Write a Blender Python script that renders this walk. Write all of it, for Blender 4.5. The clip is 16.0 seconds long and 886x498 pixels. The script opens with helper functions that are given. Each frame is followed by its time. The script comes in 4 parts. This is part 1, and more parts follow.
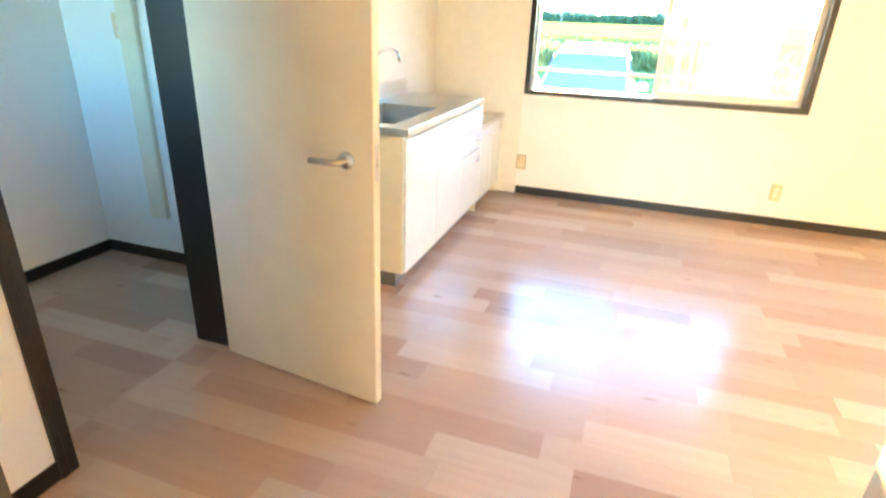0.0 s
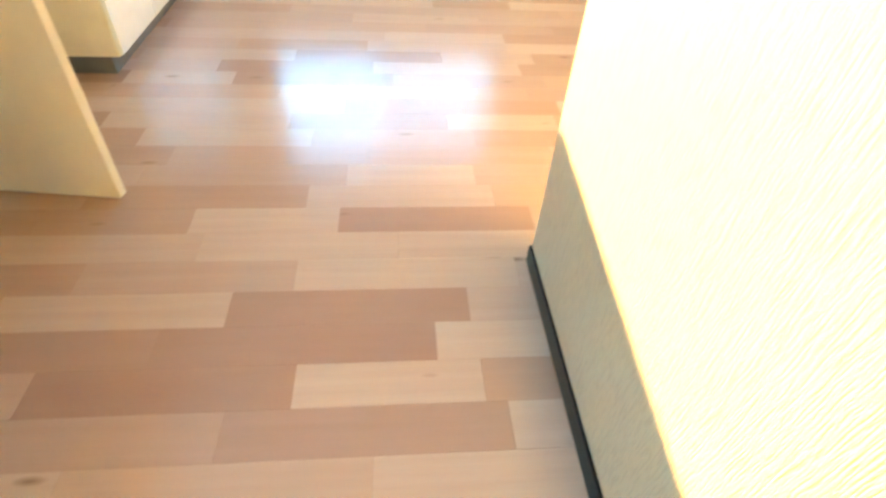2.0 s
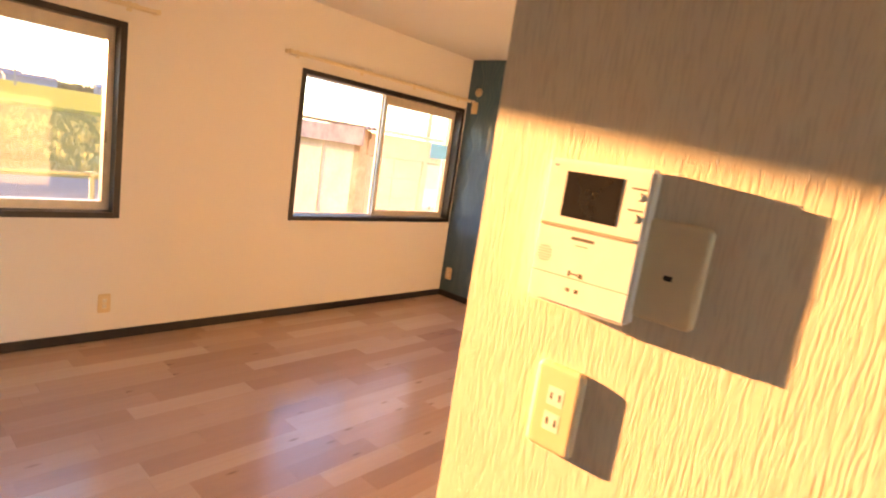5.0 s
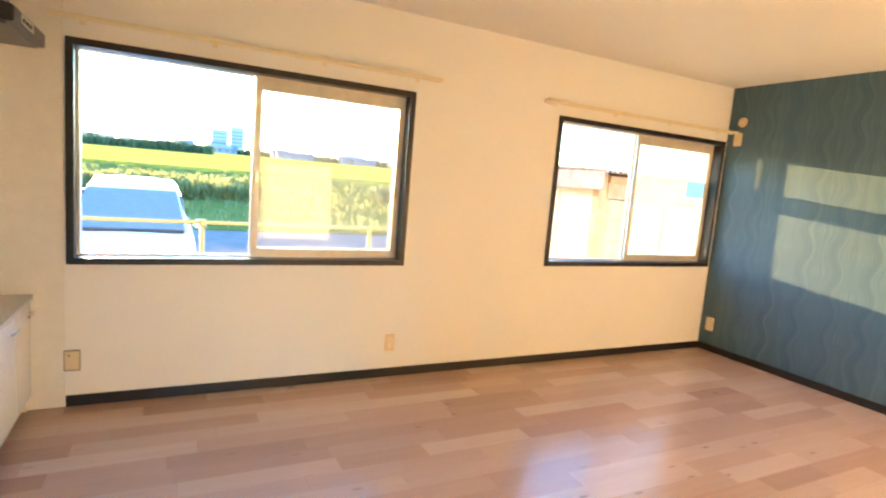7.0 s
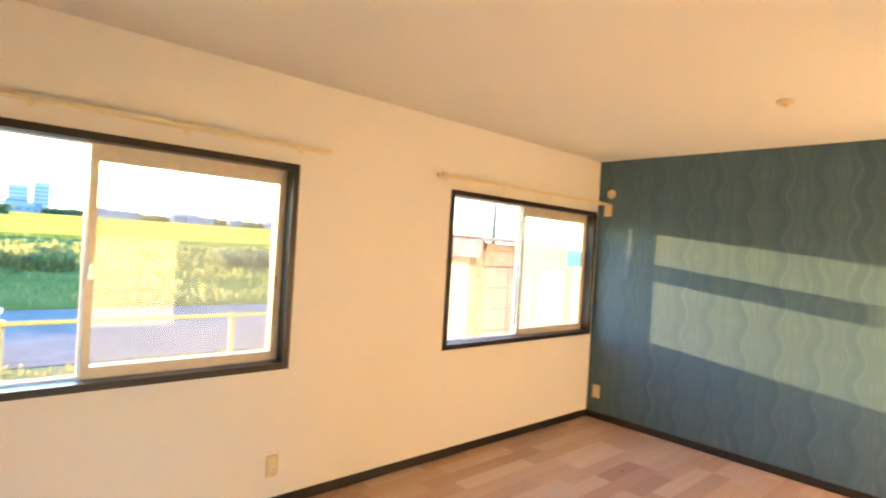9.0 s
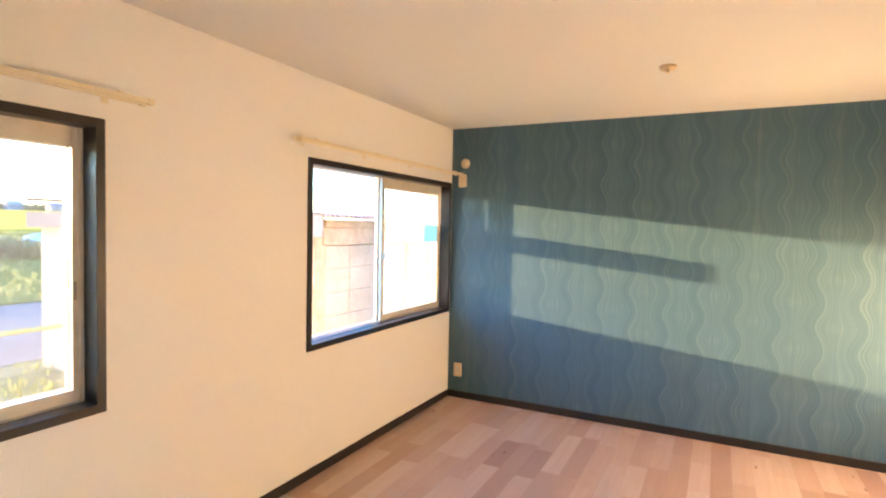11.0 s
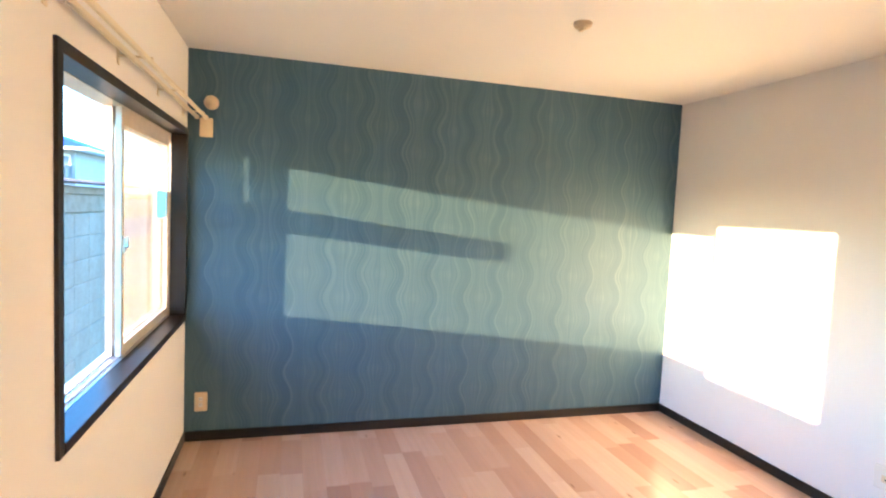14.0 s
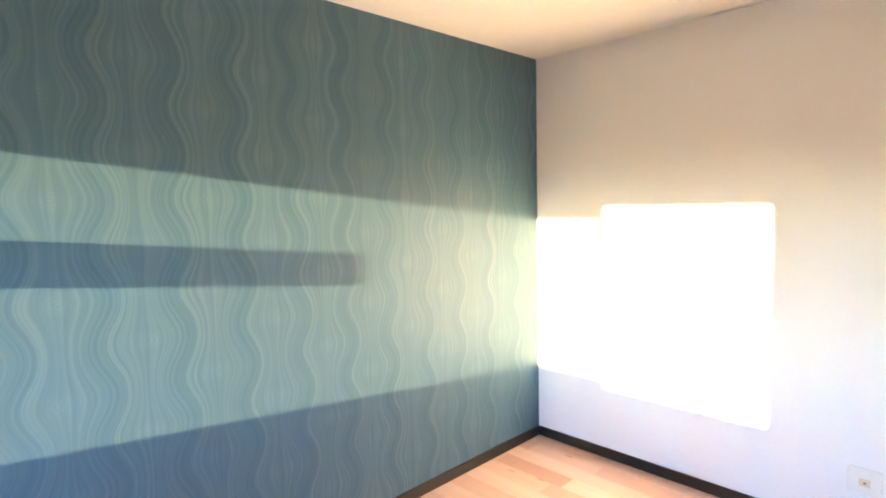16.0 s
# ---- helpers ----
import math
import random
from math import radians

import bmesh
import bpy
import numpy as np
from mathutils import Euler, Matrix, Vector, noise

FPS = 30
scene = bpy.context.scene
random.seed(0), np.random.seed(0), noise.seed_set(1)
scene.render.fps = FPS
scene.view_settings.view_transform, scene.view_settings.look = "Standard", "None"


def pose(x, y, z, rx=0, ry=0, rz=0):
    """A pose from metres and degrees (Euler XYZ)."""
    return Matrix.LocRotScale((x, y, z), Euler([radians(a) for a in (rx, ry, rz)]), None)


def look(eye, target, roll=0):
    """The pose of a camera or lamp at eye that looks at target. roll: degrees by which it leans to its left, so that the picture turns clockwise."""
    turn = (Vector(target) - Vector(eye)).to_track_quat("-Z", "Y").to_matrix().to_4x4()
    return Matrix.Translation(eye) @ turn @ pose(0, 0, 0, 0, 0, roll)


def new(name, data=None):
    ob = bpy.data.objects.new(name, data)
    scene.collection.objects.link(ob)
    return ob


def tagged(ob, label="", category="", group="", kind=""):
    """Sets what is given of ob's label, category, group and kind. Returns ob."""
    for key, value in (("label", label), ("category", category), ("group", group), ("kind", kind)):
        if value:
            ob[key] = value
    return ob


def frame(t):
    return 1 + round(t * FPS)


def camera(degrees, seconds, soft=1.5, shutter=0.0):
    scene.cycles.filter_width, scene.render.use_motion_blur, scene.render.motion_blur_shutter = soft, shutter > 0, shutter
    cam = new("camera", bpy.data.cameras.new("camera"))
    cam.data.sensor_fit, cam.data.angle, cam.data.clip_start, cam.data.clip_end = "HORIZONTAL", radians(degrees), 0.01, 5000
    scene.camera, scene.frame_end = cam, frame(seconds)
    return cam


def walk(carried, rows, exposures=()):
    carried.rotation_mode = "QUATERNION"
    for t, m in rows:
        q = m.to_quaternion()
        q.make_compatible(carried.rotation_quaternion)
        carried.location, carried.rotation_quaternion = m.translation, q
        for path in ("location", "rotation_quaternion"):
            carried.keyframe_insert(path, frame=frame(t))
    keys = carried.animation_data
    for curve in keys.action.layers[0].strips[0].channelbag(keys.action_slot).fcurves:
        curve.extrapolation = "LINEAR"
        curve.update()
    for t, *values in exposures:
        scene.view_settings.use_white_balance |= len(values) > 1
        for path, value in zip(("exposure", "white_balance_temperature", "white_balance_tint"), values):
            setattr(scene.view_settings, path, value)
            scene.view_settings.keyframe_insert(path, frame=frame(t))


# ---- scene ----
cam = camera(78.5, 16.0, 2.0, 0.3)

PATH = [
    (0, (-4.191, -4.233, 1.246), (-4.768, -2.478, 0.479), 2.3),
    (0.5, (-4.178, -4.254, 1.193), (-4.567, -2.601, 0.137), 3.3),
    (1, (-4.138, -4.271, 1.137), (-4.359, -2.764, -0.16), 2.0),
    (1.5, (-4.093, -4.283, 1.105), (-4.153, -2.889, -0.327), 2.0),
    (2, (-4.012, -4.267, 1.122), (-3.834, -2.82, -0.247), 4.0),
    (2.5, (-3.965, -4.272, 1.221), (-3.414, -2.684, 0.137), 7.4),
    (3, (-3.977, -4.175, 1.287), (-3.097, -2.602, 0.421), 9.6),
    (3.2, (-3.964, -4.146, 1.309), (-2.944, -2.595, 0.56), 8.5),
    (5.3, (-4.33, -3.57, 1.45), (-2.836, -2.276, 1.143), 8.3),
    (5.5, (-4.378, -3.546, 1.45), (-2.939, -2.189, 1.154), 8.1),
    (6, (-4.468, -3.494, 1.442), (-3.202, -1.977, 1.129), 9.1),
    (6.5, (-4.494, -3.415, 1.37), (-3.485, -1.711, 1.085), 6.5),
    (7, (-4.511, -3.349, 1.374), (-3.607, -1.583, 1.121), 4.8),
    (7.5, (-4.469, -3.202, 1.379), (-3.773, -1.333, 1.228), 2.6),
    (8, (-4.415, -3.05, 1.417), (-3.732, -1.178, 1.243), 2.5),
    (8.5, (-4.471, -2.854, 1.481), (-3.463, -1.13, 1.391), 3.0),
    (9, (-4.533, -2.81, 1.515), (-3.182, -1.335, 1.505), 3.5),
    (9.5, (-4.535, -2.696, 1.508), (-2.989, -1.427, 1.513), 3.7),
    (9.7, (-4.536, -2.678, 1.539), (-2.971, -1.435, 1.555), 3.7),
    (11.8, (-4.239, -1.615, 1.518), (-2.298, -1.155, 1.372), 1.4),
    (12, (-4.214, -1.487, 1.511), (-2.245, -1.165, 1.371), 1.8),
    (12.5, (-4.184, -1.201, 1.524), (-2.188, -1.166, 1.407), 1.0),
    (13, (-4.04, -0.968, 1.518), (-2.044, -1.038, 1.417), 2.2),
    (13.5, (-3.816, -0.786, 1.506), (-1.839, -1.024, 1.316), 2.1),
    (14, (-3.58, -0.605, 1.517), (-1.661, -1.15, 1.372), 2.7),
    (14.5, (-3.237, -0.534, 1.483), (-1.367, -1.205, 1.248), 1.7),
    (15, (-2.857, -0.528, 1.487), (-1.077, -1.403, 1.234), -0.1),
    (15.5, (-2.484, -0.537, 1.52), (-0.903, -1.75, 1.353), 2.2),
    (16, (-2.057, -0.639, 1.519), (-0.625, -2.026, 1.354), -1.3),
]
LIGHT = [
    (0, 6.07, 6580, 2), (0.5, 6.07, 6730, 5), (1.0, 5.89, 6900, 1), (2.0, 5.77, 7580, -5), (2.5, 5.33, 7880, 4), (3.2, 4.16, 8050, 27),
    (5.3, 4.42, 9300, 33), (6.0, 4.40, 8750, 27), (7.0, 4.95, 7330, 12), (8.0, 5.20, 7080, 2), (9.0, 4.85, 7580, 14), (9.7, 4.79, 7130, 14),
    (11.8, 4.95, 6080, 16), (12.5, 4.98, 6030, 14), (14.0, 5.03, 5780, 13), (16.0, 5.15, 5580, 12),
]
walk(cam, [(t, look(eye, target, roll)) for t, eye, target, roll in PATH], LIGHT)

# ---- world, sun, exposure ----
SUN_WAY = Vector((0.151, -1.0, -0.112)).normalized()
world = bpy.data.worlds.new("sky")
scene.world = world
world.use_nodes = True
wn = world.node_tree.nodes
sky = wn.new("ShaderNodeTexSky")
sky.sky_type, sky.sun_disc = "NISHITA", False
sky.sun_elevation, sky.sun_rotation = radians(6.2), radians(-8.6)
sky.air_density, sky.dust_density, sky.ozone_density = 1.2, 0.4, 5.0
wn["Background"].inputs["Strength"].default_value = 0.15
world.node_tree.links.new(sky.outputs[0], wn["Background"].inputs["Color"])
sun = new("sun", bpy.data.lights.new("sun", "SUN"))
sun.data.energy, sun.data.angle, sun.data.color = 2.2, radians(0.6), (1.0, 0.62, 0.29)
sun.matrix_world = SUN_WAY.to_track_quat("-Z", "Y").to_matrix().to_4x4()


# ---- materials ----
class Mat:
    """A small builder for node materials."""

    def __init__(self, name, rough=0.5, metal=0.0, color=(0.8, 0.8, 0.8), spec=0.5):
        self.m = bpy.data.materials.new(name)
        self.m.use_nodes = True
        self.t = self.m.node_tree
        self.b = self.t.nodes["Principled BSDF"]
        self.b.inputs["Roughness"].default_value = rough
        self.b.inputs["Metallic"].default_value = metal
        self.b.inputs["Base Color"].default_value = (*color, 1)
        self.b.inputs["Specular IOR Level"].default_value = spec

    def n(self, kind, **sets):
        node = self.t.nodes.new("ShaderNode" + kind)
        for k, v in sets.items():
            setattr(node, k, v)
        return node

    def put(self, socket, value):
        if isinstance(value, bpy.types.NodeSocket):
            self.t.links.new(value, socket)
        else:
            socket.default_value = value

    def math(self, op, a, b=0.0, c=0.0):
        node = self.n("Math", operation=op)
        for i, v in enumerate((a, b, c)):
            self.put(node.inputs[i], v)
        return node.outputs[0]

    def place(self, scale=(1, 1, 1), shift=None):
        geo = self.n("NewGeometry")
        vec = geo.outputs["Position"]
        if shift is not None:
            add = self.n("VectorMath", operation="ADD")
            self.put(add.inputs[0], vec)
            self.put(add.inputs[1], shift)
            vec = add.outputs[0]
        mul = self.n("VectorMath", operation="MULTIPLY")
        self.put(mul.inputs[0], vec)
        mul.inputs[1].default_value = scale
        return mul.outputs[0]

    def noise(self, vec, scale=1.0, detail=3.0, rough=0.55):
        node = self.n("TexNoise")
        self.put(node.inputs["Vector"], vec)
        node.inputs["Scale"].default_value = scale
        node.inputs["Detail"].default_value = detail
        node.inputs["Roughness"].default_value = rough
        return node.outputs["Fac"]

    def ramp(self, fac, *stops):
        node = self.n("ValToRGB")
        self.put(node.inputs[0], fac)
        e = node.color_ramp.elements
        while len(e) < len(stops):
            e.new(0.5)
        for i, (p, c) in enumerate(stops):
            e[i].position, e[i].color = p, (*c, 1) if len(c) == 3 else c
        return node.outputs[0]

    def mix(self, fac, a, b, blend="MIX"):
        node = self.n("Mix", data_type="RGBA", blend_type=blend)
        self.put(node.inputs[0], fac)
        for i, v in ((6, a), (7, b)):
            self.put(node.inputs[i], (*v, 1) if isinstance(v, tuple) and len(v) == 3 else v)
        return node.outputs[2]

    def color(self, value):
        self.put(self.b.inputs["Base Color"], value)
        return self

    def rough(self, value):
        self.put(self.b.inputs["Roughness"], value)
        return self

    def bump(self, height, distance=0.001, strength=1.0):
        node = self.n("Bump")
        node.inputs["Strength"].default_value = strength
        node.inputs["Distance"].default_value = distance
        self.put(node.inputs["Height"], height)
        self.t.links.new(node.outputs[0], self.b.inputs["Normal"])
        return self


def plain(name, color, rough=0.5, metal=0.0, var=0.06, scale=14.0, bump=0.0):
    """A painted, moulded or metal surface with faint mottling and uneven gloss."""
    k = Mat(name, rough, metal, color)
    f = k.noise(k.place(), scale, 4)
    g = k.noise(k.place(), scale * 9, 2)
    lo, hi = [tuple(max(0, c * (1 + s * var)) for c in color) for s in (-1, 1)]
    k.color(k.ramp(f, (0.3, lo), (0.7, hi)))
    k.rough(k.math("MULTIPLY_ADD", g, 0.16, max(0.02, rough - 0.08)))
    if bump:
        k.bump(g, bump)
    return k.m


def wallpaper(name, color, streak, relief):
    """White vinyl wallpaper with upright embossed streaks."""
    k = Mat(name, 0.62, 0, color, 0.3)
    fine = k.noise(k.place((360, 360, 22.0)), 1.0, 2, 0.5)
    broad = k.noise(k.place((130, 130, 8.0)), 1.0, 2, 0.5)
    rows = k.math("MULTIPLY_ADD", broad, 0.8, fine)
    soil = k.noise(k.place(), 1.1, 4)
    k.color(k.mix(k.math("MULTIPLY", soil, 0.25), tuple(color), tuple(c * 0.86 for c in color)))
    edge = k.ramp(rows, (0.62, (0, 0, 0)), (1.15, (1, 1, 1)))
    k.bump(edge if streak else k.noise(k.place((320, 320, 260)), 1.0, 2), relief)
    return k.m


def deep_paper():
    """Cream vinyl wallpaper with dense, broken, slightly wandering upright ridges."""
    k = Mat("deeply embossed wallpaper", 0.6, 0, (0.69, 0.595, 0.45), 0.3)
    drift = k.n("CombineXYZ")
    sway = k.math("MULTIPLY_ADD", k.noise(k.place((30, 30, 26)), 1.0, 1), 0.004, -0.002)
    k.put(drift.inputs[0], sway)
    k.put(drift.inputs[1], sway)
    ridge = k.noise(k.place((360, 360, 24), drift.outputs[0]), 1.0, 1.5, 0.5)
    thread = k.noise(k.place((700, 700, 60), drift.outputs[0]), 1.0, 1, 0.5)
    height = k.math("MULTIPLY_ADD", thread, 0.2, k.ramp(ridge, (0.36, (0, 0, 0)), (0.50, (0.7, 0.7, 0.7)), (0.66, (1, 1, 1))))
    soil = k.noise(k.place(), 1.1, 4)
    tone = k.mix(k.math("MULTIPLY", soil, 0.25), (0.69, 0.595, 0.45), (0.58, 0.50, 0.38))
    # Self-shadow of the ridges is painted in: grooves take a browner colour.
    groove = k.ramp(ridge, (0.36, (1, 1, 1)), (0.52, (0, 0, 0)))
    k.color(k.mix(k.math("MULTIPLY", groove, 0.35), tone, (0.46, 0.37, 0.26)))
    k.bump(height, 0.00022)
    return k.m


def make_floor_wood():
    k = Mat("printed birch planks", 0.22, 0, (0.5, 0.4, 0.3), 0.33)
    info = k.n("ObjectInfo")
    rnd = info.outputs["Random"]
    comb = k.n("CombineXYZ")
    k.put(comb.inputs[0], k.math("MULTIPLY", rnd, 37.0))
    k.put(comb.inputs[1], k.math("MULTIPLY", rnd, 91.0))
    grain = k.noise(k.place((1.6, 34, 1), comb.outputs[0]), 1.0, 5, 0.62)
    cloud = k.noise(k.place((2.4, 7, 1), comb.outputs[0]), 1.0, 3)
    base = k.ramp(rnd, (0.0, (0.38, 0.222, 0.172)), (0.2, (0.53, 0.352, 0.262)), (0.4, (0.62, 0.46, 0.36)),
                  (0.58, (0.45, 0.280, 0.216)), (0.8, (0.65, 0.488, 0.385)), (1.0, (0.39, 0.234, 0.185)))
    tone = k.mix(k.math("MULTIPLY", grain, 0.40), base, (0.28, 0.15, 0.09))
    tone = k.mix(k.math("MULTIPLY", cloud, 0.22), tone, (0.66, 0.49, 0.35))
    vor = k.n("TexVoronoi", feature="F1")
    k.put(vor.inputs["Vector"], k.place((2.6, 8.5, 1), comb.outputs[0]))
    vor.inputs["Scale"].default_value = 1.0
    knot = k.ramp(vor.outputs["Distance"], (0.02, (1, 1, 1)), (0.10, (0, 0, 0)))
    tone = k.mix(k.math("MULTIPLY", knot, 0.70), tone, (0.17, 0.09, 0.05))
    k.color(tone)
    k.rough(k.math("MULTIPLY_ADD", k.noise(k.place((3, 30, 1)), 1.0, 4), 0.14, 0.14))
    k.bump(grain, 0.00035)
    return k.m


def make_blue_paper():
    """Teal wallpaper with pairs of upright waves that close into long eyes, drawn in many fine lines."""
    k = Mat("teal wave wallpaper", 0.5, 0, (0.1, 0.2, 0.25), 0.35)
    sep = k.n("SeparateXYZ")
    k.put(sep.inputs[0], k.place())
    pitch, rise, swing = 0.24, 0.325, 0.125
    su = k.math("DIVIDE", k.math("ADD", sep.outputs[1], 1.060), pitch)
    v = k.math("SUBTRACT", sep.outputs[2], 0.825)
    wave = k.math("SINE", k.math("MULTIPLY", v, 2 * math.pi / rise))
    alt = k.math("COSINE", k.math("MULTIPLY", su, math.pi))
    waver = k.math("MULTIPLY_ADD", k.noise(k.place((1, 9, 5)), 1.0, 2), 0.05, -0.025)
    g = k.math("ADD", k.math("MULTIPLY_ADD", k.math("MULTIPLY", wave, alt), swing, su), waver)
    across = k.math("FRACT", k.math("ADD", g, 0.5))
    stripes = [(0.0, 0.50), (0.10, 0.46), (0.12, 0.62), (0.14, 0.46), (0.22, 0.50), (0.24, 0.85), (0.255, 0.42), (0.285, 0.44), (0.30, 0.95), (0.315, 0.50), (0.34, 0.92), (0.36, 0.30),
               (0.40, 0.18), (0.46, 0.34), (0.50, 0.14), (0.56, 0.32), (0.61, 0.16), (0.63, 0.60), (0.65, 0.34), (0.70, 0.40), (0.72, 0.72), (0.74, 0.46), (0.85, 0.48), (0.87, 0.60), (0.89, 0.48)]
    drawn = k.ramp(across, *[(p, (c, c, c)) for p, c in stripes])
    comb = k.n("CombineXYZ")
    k.put(comb.inputs[0], g)
    k.put(comb.inputs[1], k.math("MULTIPLY", v, 0.02))
    lines = k.noise(comb.outputs[0], 24.0, 3, 0.65)
    strand = k.ramp(lines, (0.42, (0, 0, 0)), (0.62, (1, 1, 1)))
    core = k.math("SQRT", k.math("MAXIMUM", k.math("SUBTRACT", 1.0, k.math("MULTIPLY", wave, k.math("SINE", k.math("MULTIPLY", su, math.pi)))), 0.0))
    rings = k.math("MULTIPLY_ADD", k.math("SINE", k.math("MULTIPLY", core, 40.0)), 0.5, 0.5)
    inside = k.ramp(core, (0.25, (1, 1, 1)), (0.60, (0, 0, 0)))
    fac = k.math("MULTIPLY_ADD", drawn, 0.27, k.math("MULTIPLY_ADD", strand, 0.15, 0.20))
    fac = k.math("ADD", fac, k.math("MULTIPLY", k.math("MULTIPLY", rings, inside), 0.07))
    tone = k.ramp(fac, (0.10, (0.031, 0.091, 0.140)), (0.42, (0.070, 0.137, 0.182)), (0.85, (0.168, 0.240, 0.264)))
    weave = k.noise(k.place((900, 900, 300)), 1.0, 1)
    k.color(tone)
    k.rough(k.math("MULTIPLY_ADD", strand, -0.12, 0.52))
    k.bump(k.math("MULTIPLY_ADD", weave, 0.25, fac), 0.0005)
    return k.m


def make_glass(name, dust, tint=(0.93, 0.945, 0.94)):
    """Thin glass: clear, glossy by its angle, with a film of dust that catches the sun."""
    m = bpy.data.materials.new(name)
    m.use_nodes = True
    t = m.node_tree
    t.nodes.remove(t.nodes["Principled BSDF"])
    clear, gloss, mix, face, power, lift = [t.nodes.new("ShaderNode" + s) for s in ("BsdfTransparent", "BsdfGlossy", "MixShader", "LayerWeight", "Math", "Math")]
    film, soil, spots, amount = [t.nodes.new("ShaderNode" + s) for s in ("BsdfTranslucent", "MixShader", "TexNoise", "Math")]
    clear.inputs[0].default_value = (*tint, 1)
    film.inputs[0].default_value = (0.86, 0.83, 0.80, 1)
    spots.inputs["Scale"].default_value = 3.0
    amount.operation, amount.inputs[1].default_value, amount.inputs[2].default_value = "MULTIPLY_ADD", dust, dust * 0.5
    t.links.new(spots.outputs["Fac"], amount.inputs[0])
    t.links.new(amount.outputs[0], soil.inputs[0])
    t.links.new(clear.outputs[0], soil.inputs[1])
    t.links.new(film.outputs[0], soil.inputs[2])
    gloss.inputs["Roughness"].default_value = 0.01
    face.inputs["Blend"].default_value = 0.5
    power.operation, power.inputs[1].default_value = "POWER", 4.5
    lift.operation, lift.inputs[1].default_value, lift.inputs[2].default_value = "MULTIPLY_ADD", 0.9, 0.04
    t.links.new(face.outputs["Facing"], power.inputs[0])
    t.links.new(power.outputs[0], lift.inputs[0])
    t.links.new(lift.outputs[0], mix.inputs[0])
    t.links.new(soil.outputs[0], mix.inputs[1])
    t.links.new(gloss.outputs[0], mix.inputs[2])
    t.links.new(mix.outputs[0], t.nodes["Material Output"].inputs[0])
    return m


def make_film(name, tint, body):
    """A coloured film that glows with the light behind it and lets a little straight through."""
    m = bpy.data.materials.new(name)
    m.use_nodes = True
    t = m.node_tree
    t.nodes.remove(t.nodes["Principled BSDF"])
    clear, glow, mix = [t.nodes.new("ShaderNode" + n) for n in ("BsdfTransparent", "BsdfTranslucent", "MixShader")]
    clear.inputs[0].default_value = (*tint, 1)
    glow.inputs[0].default_value = (*body, 1)
    mix.inputs[0].default_value = 0.8
    t.links.new(clear.outputs[0], mix.inputs[1])
    t.links.new(glow.outputs[0], mix.inputs[2])
    t.links.new(mix.outputs[0], t.nodes["Material Output"].inputs[0])
    return m


def foliage(name, a, b):
    """Leaves that also glow when lit from behind."""
    k = Mat(name, 0.8, 0, a, 0.0)
    geo = k.n("NewGeometry")
    tone = k.ramp(geo.outputs["Random Per Island"], (0.0, a), (0.6, b), (1.0, tuple(min(0.8, c * 1.4) for c in b)))
    k.color(tone)
    leaf, mix = k.n("BsdfTranslucent"), k.n("MixShader")
    k.put(leaf.inputs[0], tone)
    mix.inputs[0].default_value = 0.5
    k.t.links.new(k.b.outputs[0], mix.inputs[1])
    k.t.links.new(leaf.outputs[0], mix.inputs[2])
    k.t.links.new(mix.outputs[0], k.t.nodes["Material Output"].inputs[0])
    return k.m


def ground_mat(name, a, b, scale, bump=0.01, rough=0.9):
    k = Mat(name, rough, 0, a, 0.0)
    f = k.noise(k.place(), scale, 5, 0.65)
    g = k.noise(k.place(), scale * 14, 3, 0.6)
    k.color(k.mix(k.math("MULTIPLY", g, 0.5), k.ramp(f, (0.35, a), (0.65, b)), tuple(c * 0.6 for c in a)))
    k.bump(g, bump)
    return k.m


M_WALL = wallpaper("white embossed wallpaper", (0.82, 0.80, 0.765), True, 0.0003)
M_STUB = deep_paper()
M_CEIL = wallpaper("white ceiling paper", (0.80, 0.78, 0.74), False, 0.0005)
M_FLOOR = make_floor_wood()
M_JOINT = plain("floor joint", (0.26, 0.18, 0.125), 0.6)
M_BLUE = make_blue_paper()
M_DARK = plain("dark brown trim", (0.012, 0.009, 0.008), 0.38, 0, 0.2, 20, 0.0001)
M_ALU = plain("beige aluminium", (0.66, 0.60, 0.51), 0.35, 0.1, 0.08)
M_ALUW = plain("pale aluminium track", (0.75, 0.74, 0.72), 0.3, 0.4, 0.05)
M_CHROME = plain("chrome", (0.85, 0.85, 0.86), 0.1, 1.0, 0.02)
M_STEEL = plain("brushed stainless", (0.62, 0.60, 0.57), 0.3, 1.0, 0.06, 60)
M_WHITE = plain("glossy white laminate", (0.78, 0.78, 0.76), 0.16, 0, 0.03)
M_CREAM = plain("cream laminate", (0.74, 0.66, 0.50), 0.35, 0, 0.04)
M_DOOR = plain("cream door sheet", (0.76, 0.67, 0.50), 0.42, 0, 0.04, 6, 0.0002)
M_PANEL = plain("cream kitchen panel", (0.80, 0.76, 0.68), 0.25, 0, 0.03)
M_PLATE = plain("ivory plastic", (0.71, 0.57, 0.36), 0.35, 0, 0.03, 30)
M_PLATEW = plain("white plastic", (0.78, 0.75, 0.68), 0.35, 0, 0.03, 30)
M_SLOT = plain("black slot", (0.015, 0.014, 0.013), 0.5)
M_SCREEN = plain("dark glass screen", (0.018, 0.015, 0.012), 0.12, 0, 0.1)
M_PRINT = plain("grey print", (0.12, 0.10, 0.08), 0.5)
M_GREYP = plain("taupe plastic", (0.36, 0.32, 0.24), 0.4)
M_BLACK = plain("black enamel", (0.018, 0.02, 0.024), 0.30, 0, 0.05, 2.0)
M_GREY = plain("grey enamel", (0.16, 0.15, 0.145), 0.4, 0.3, 0.1)
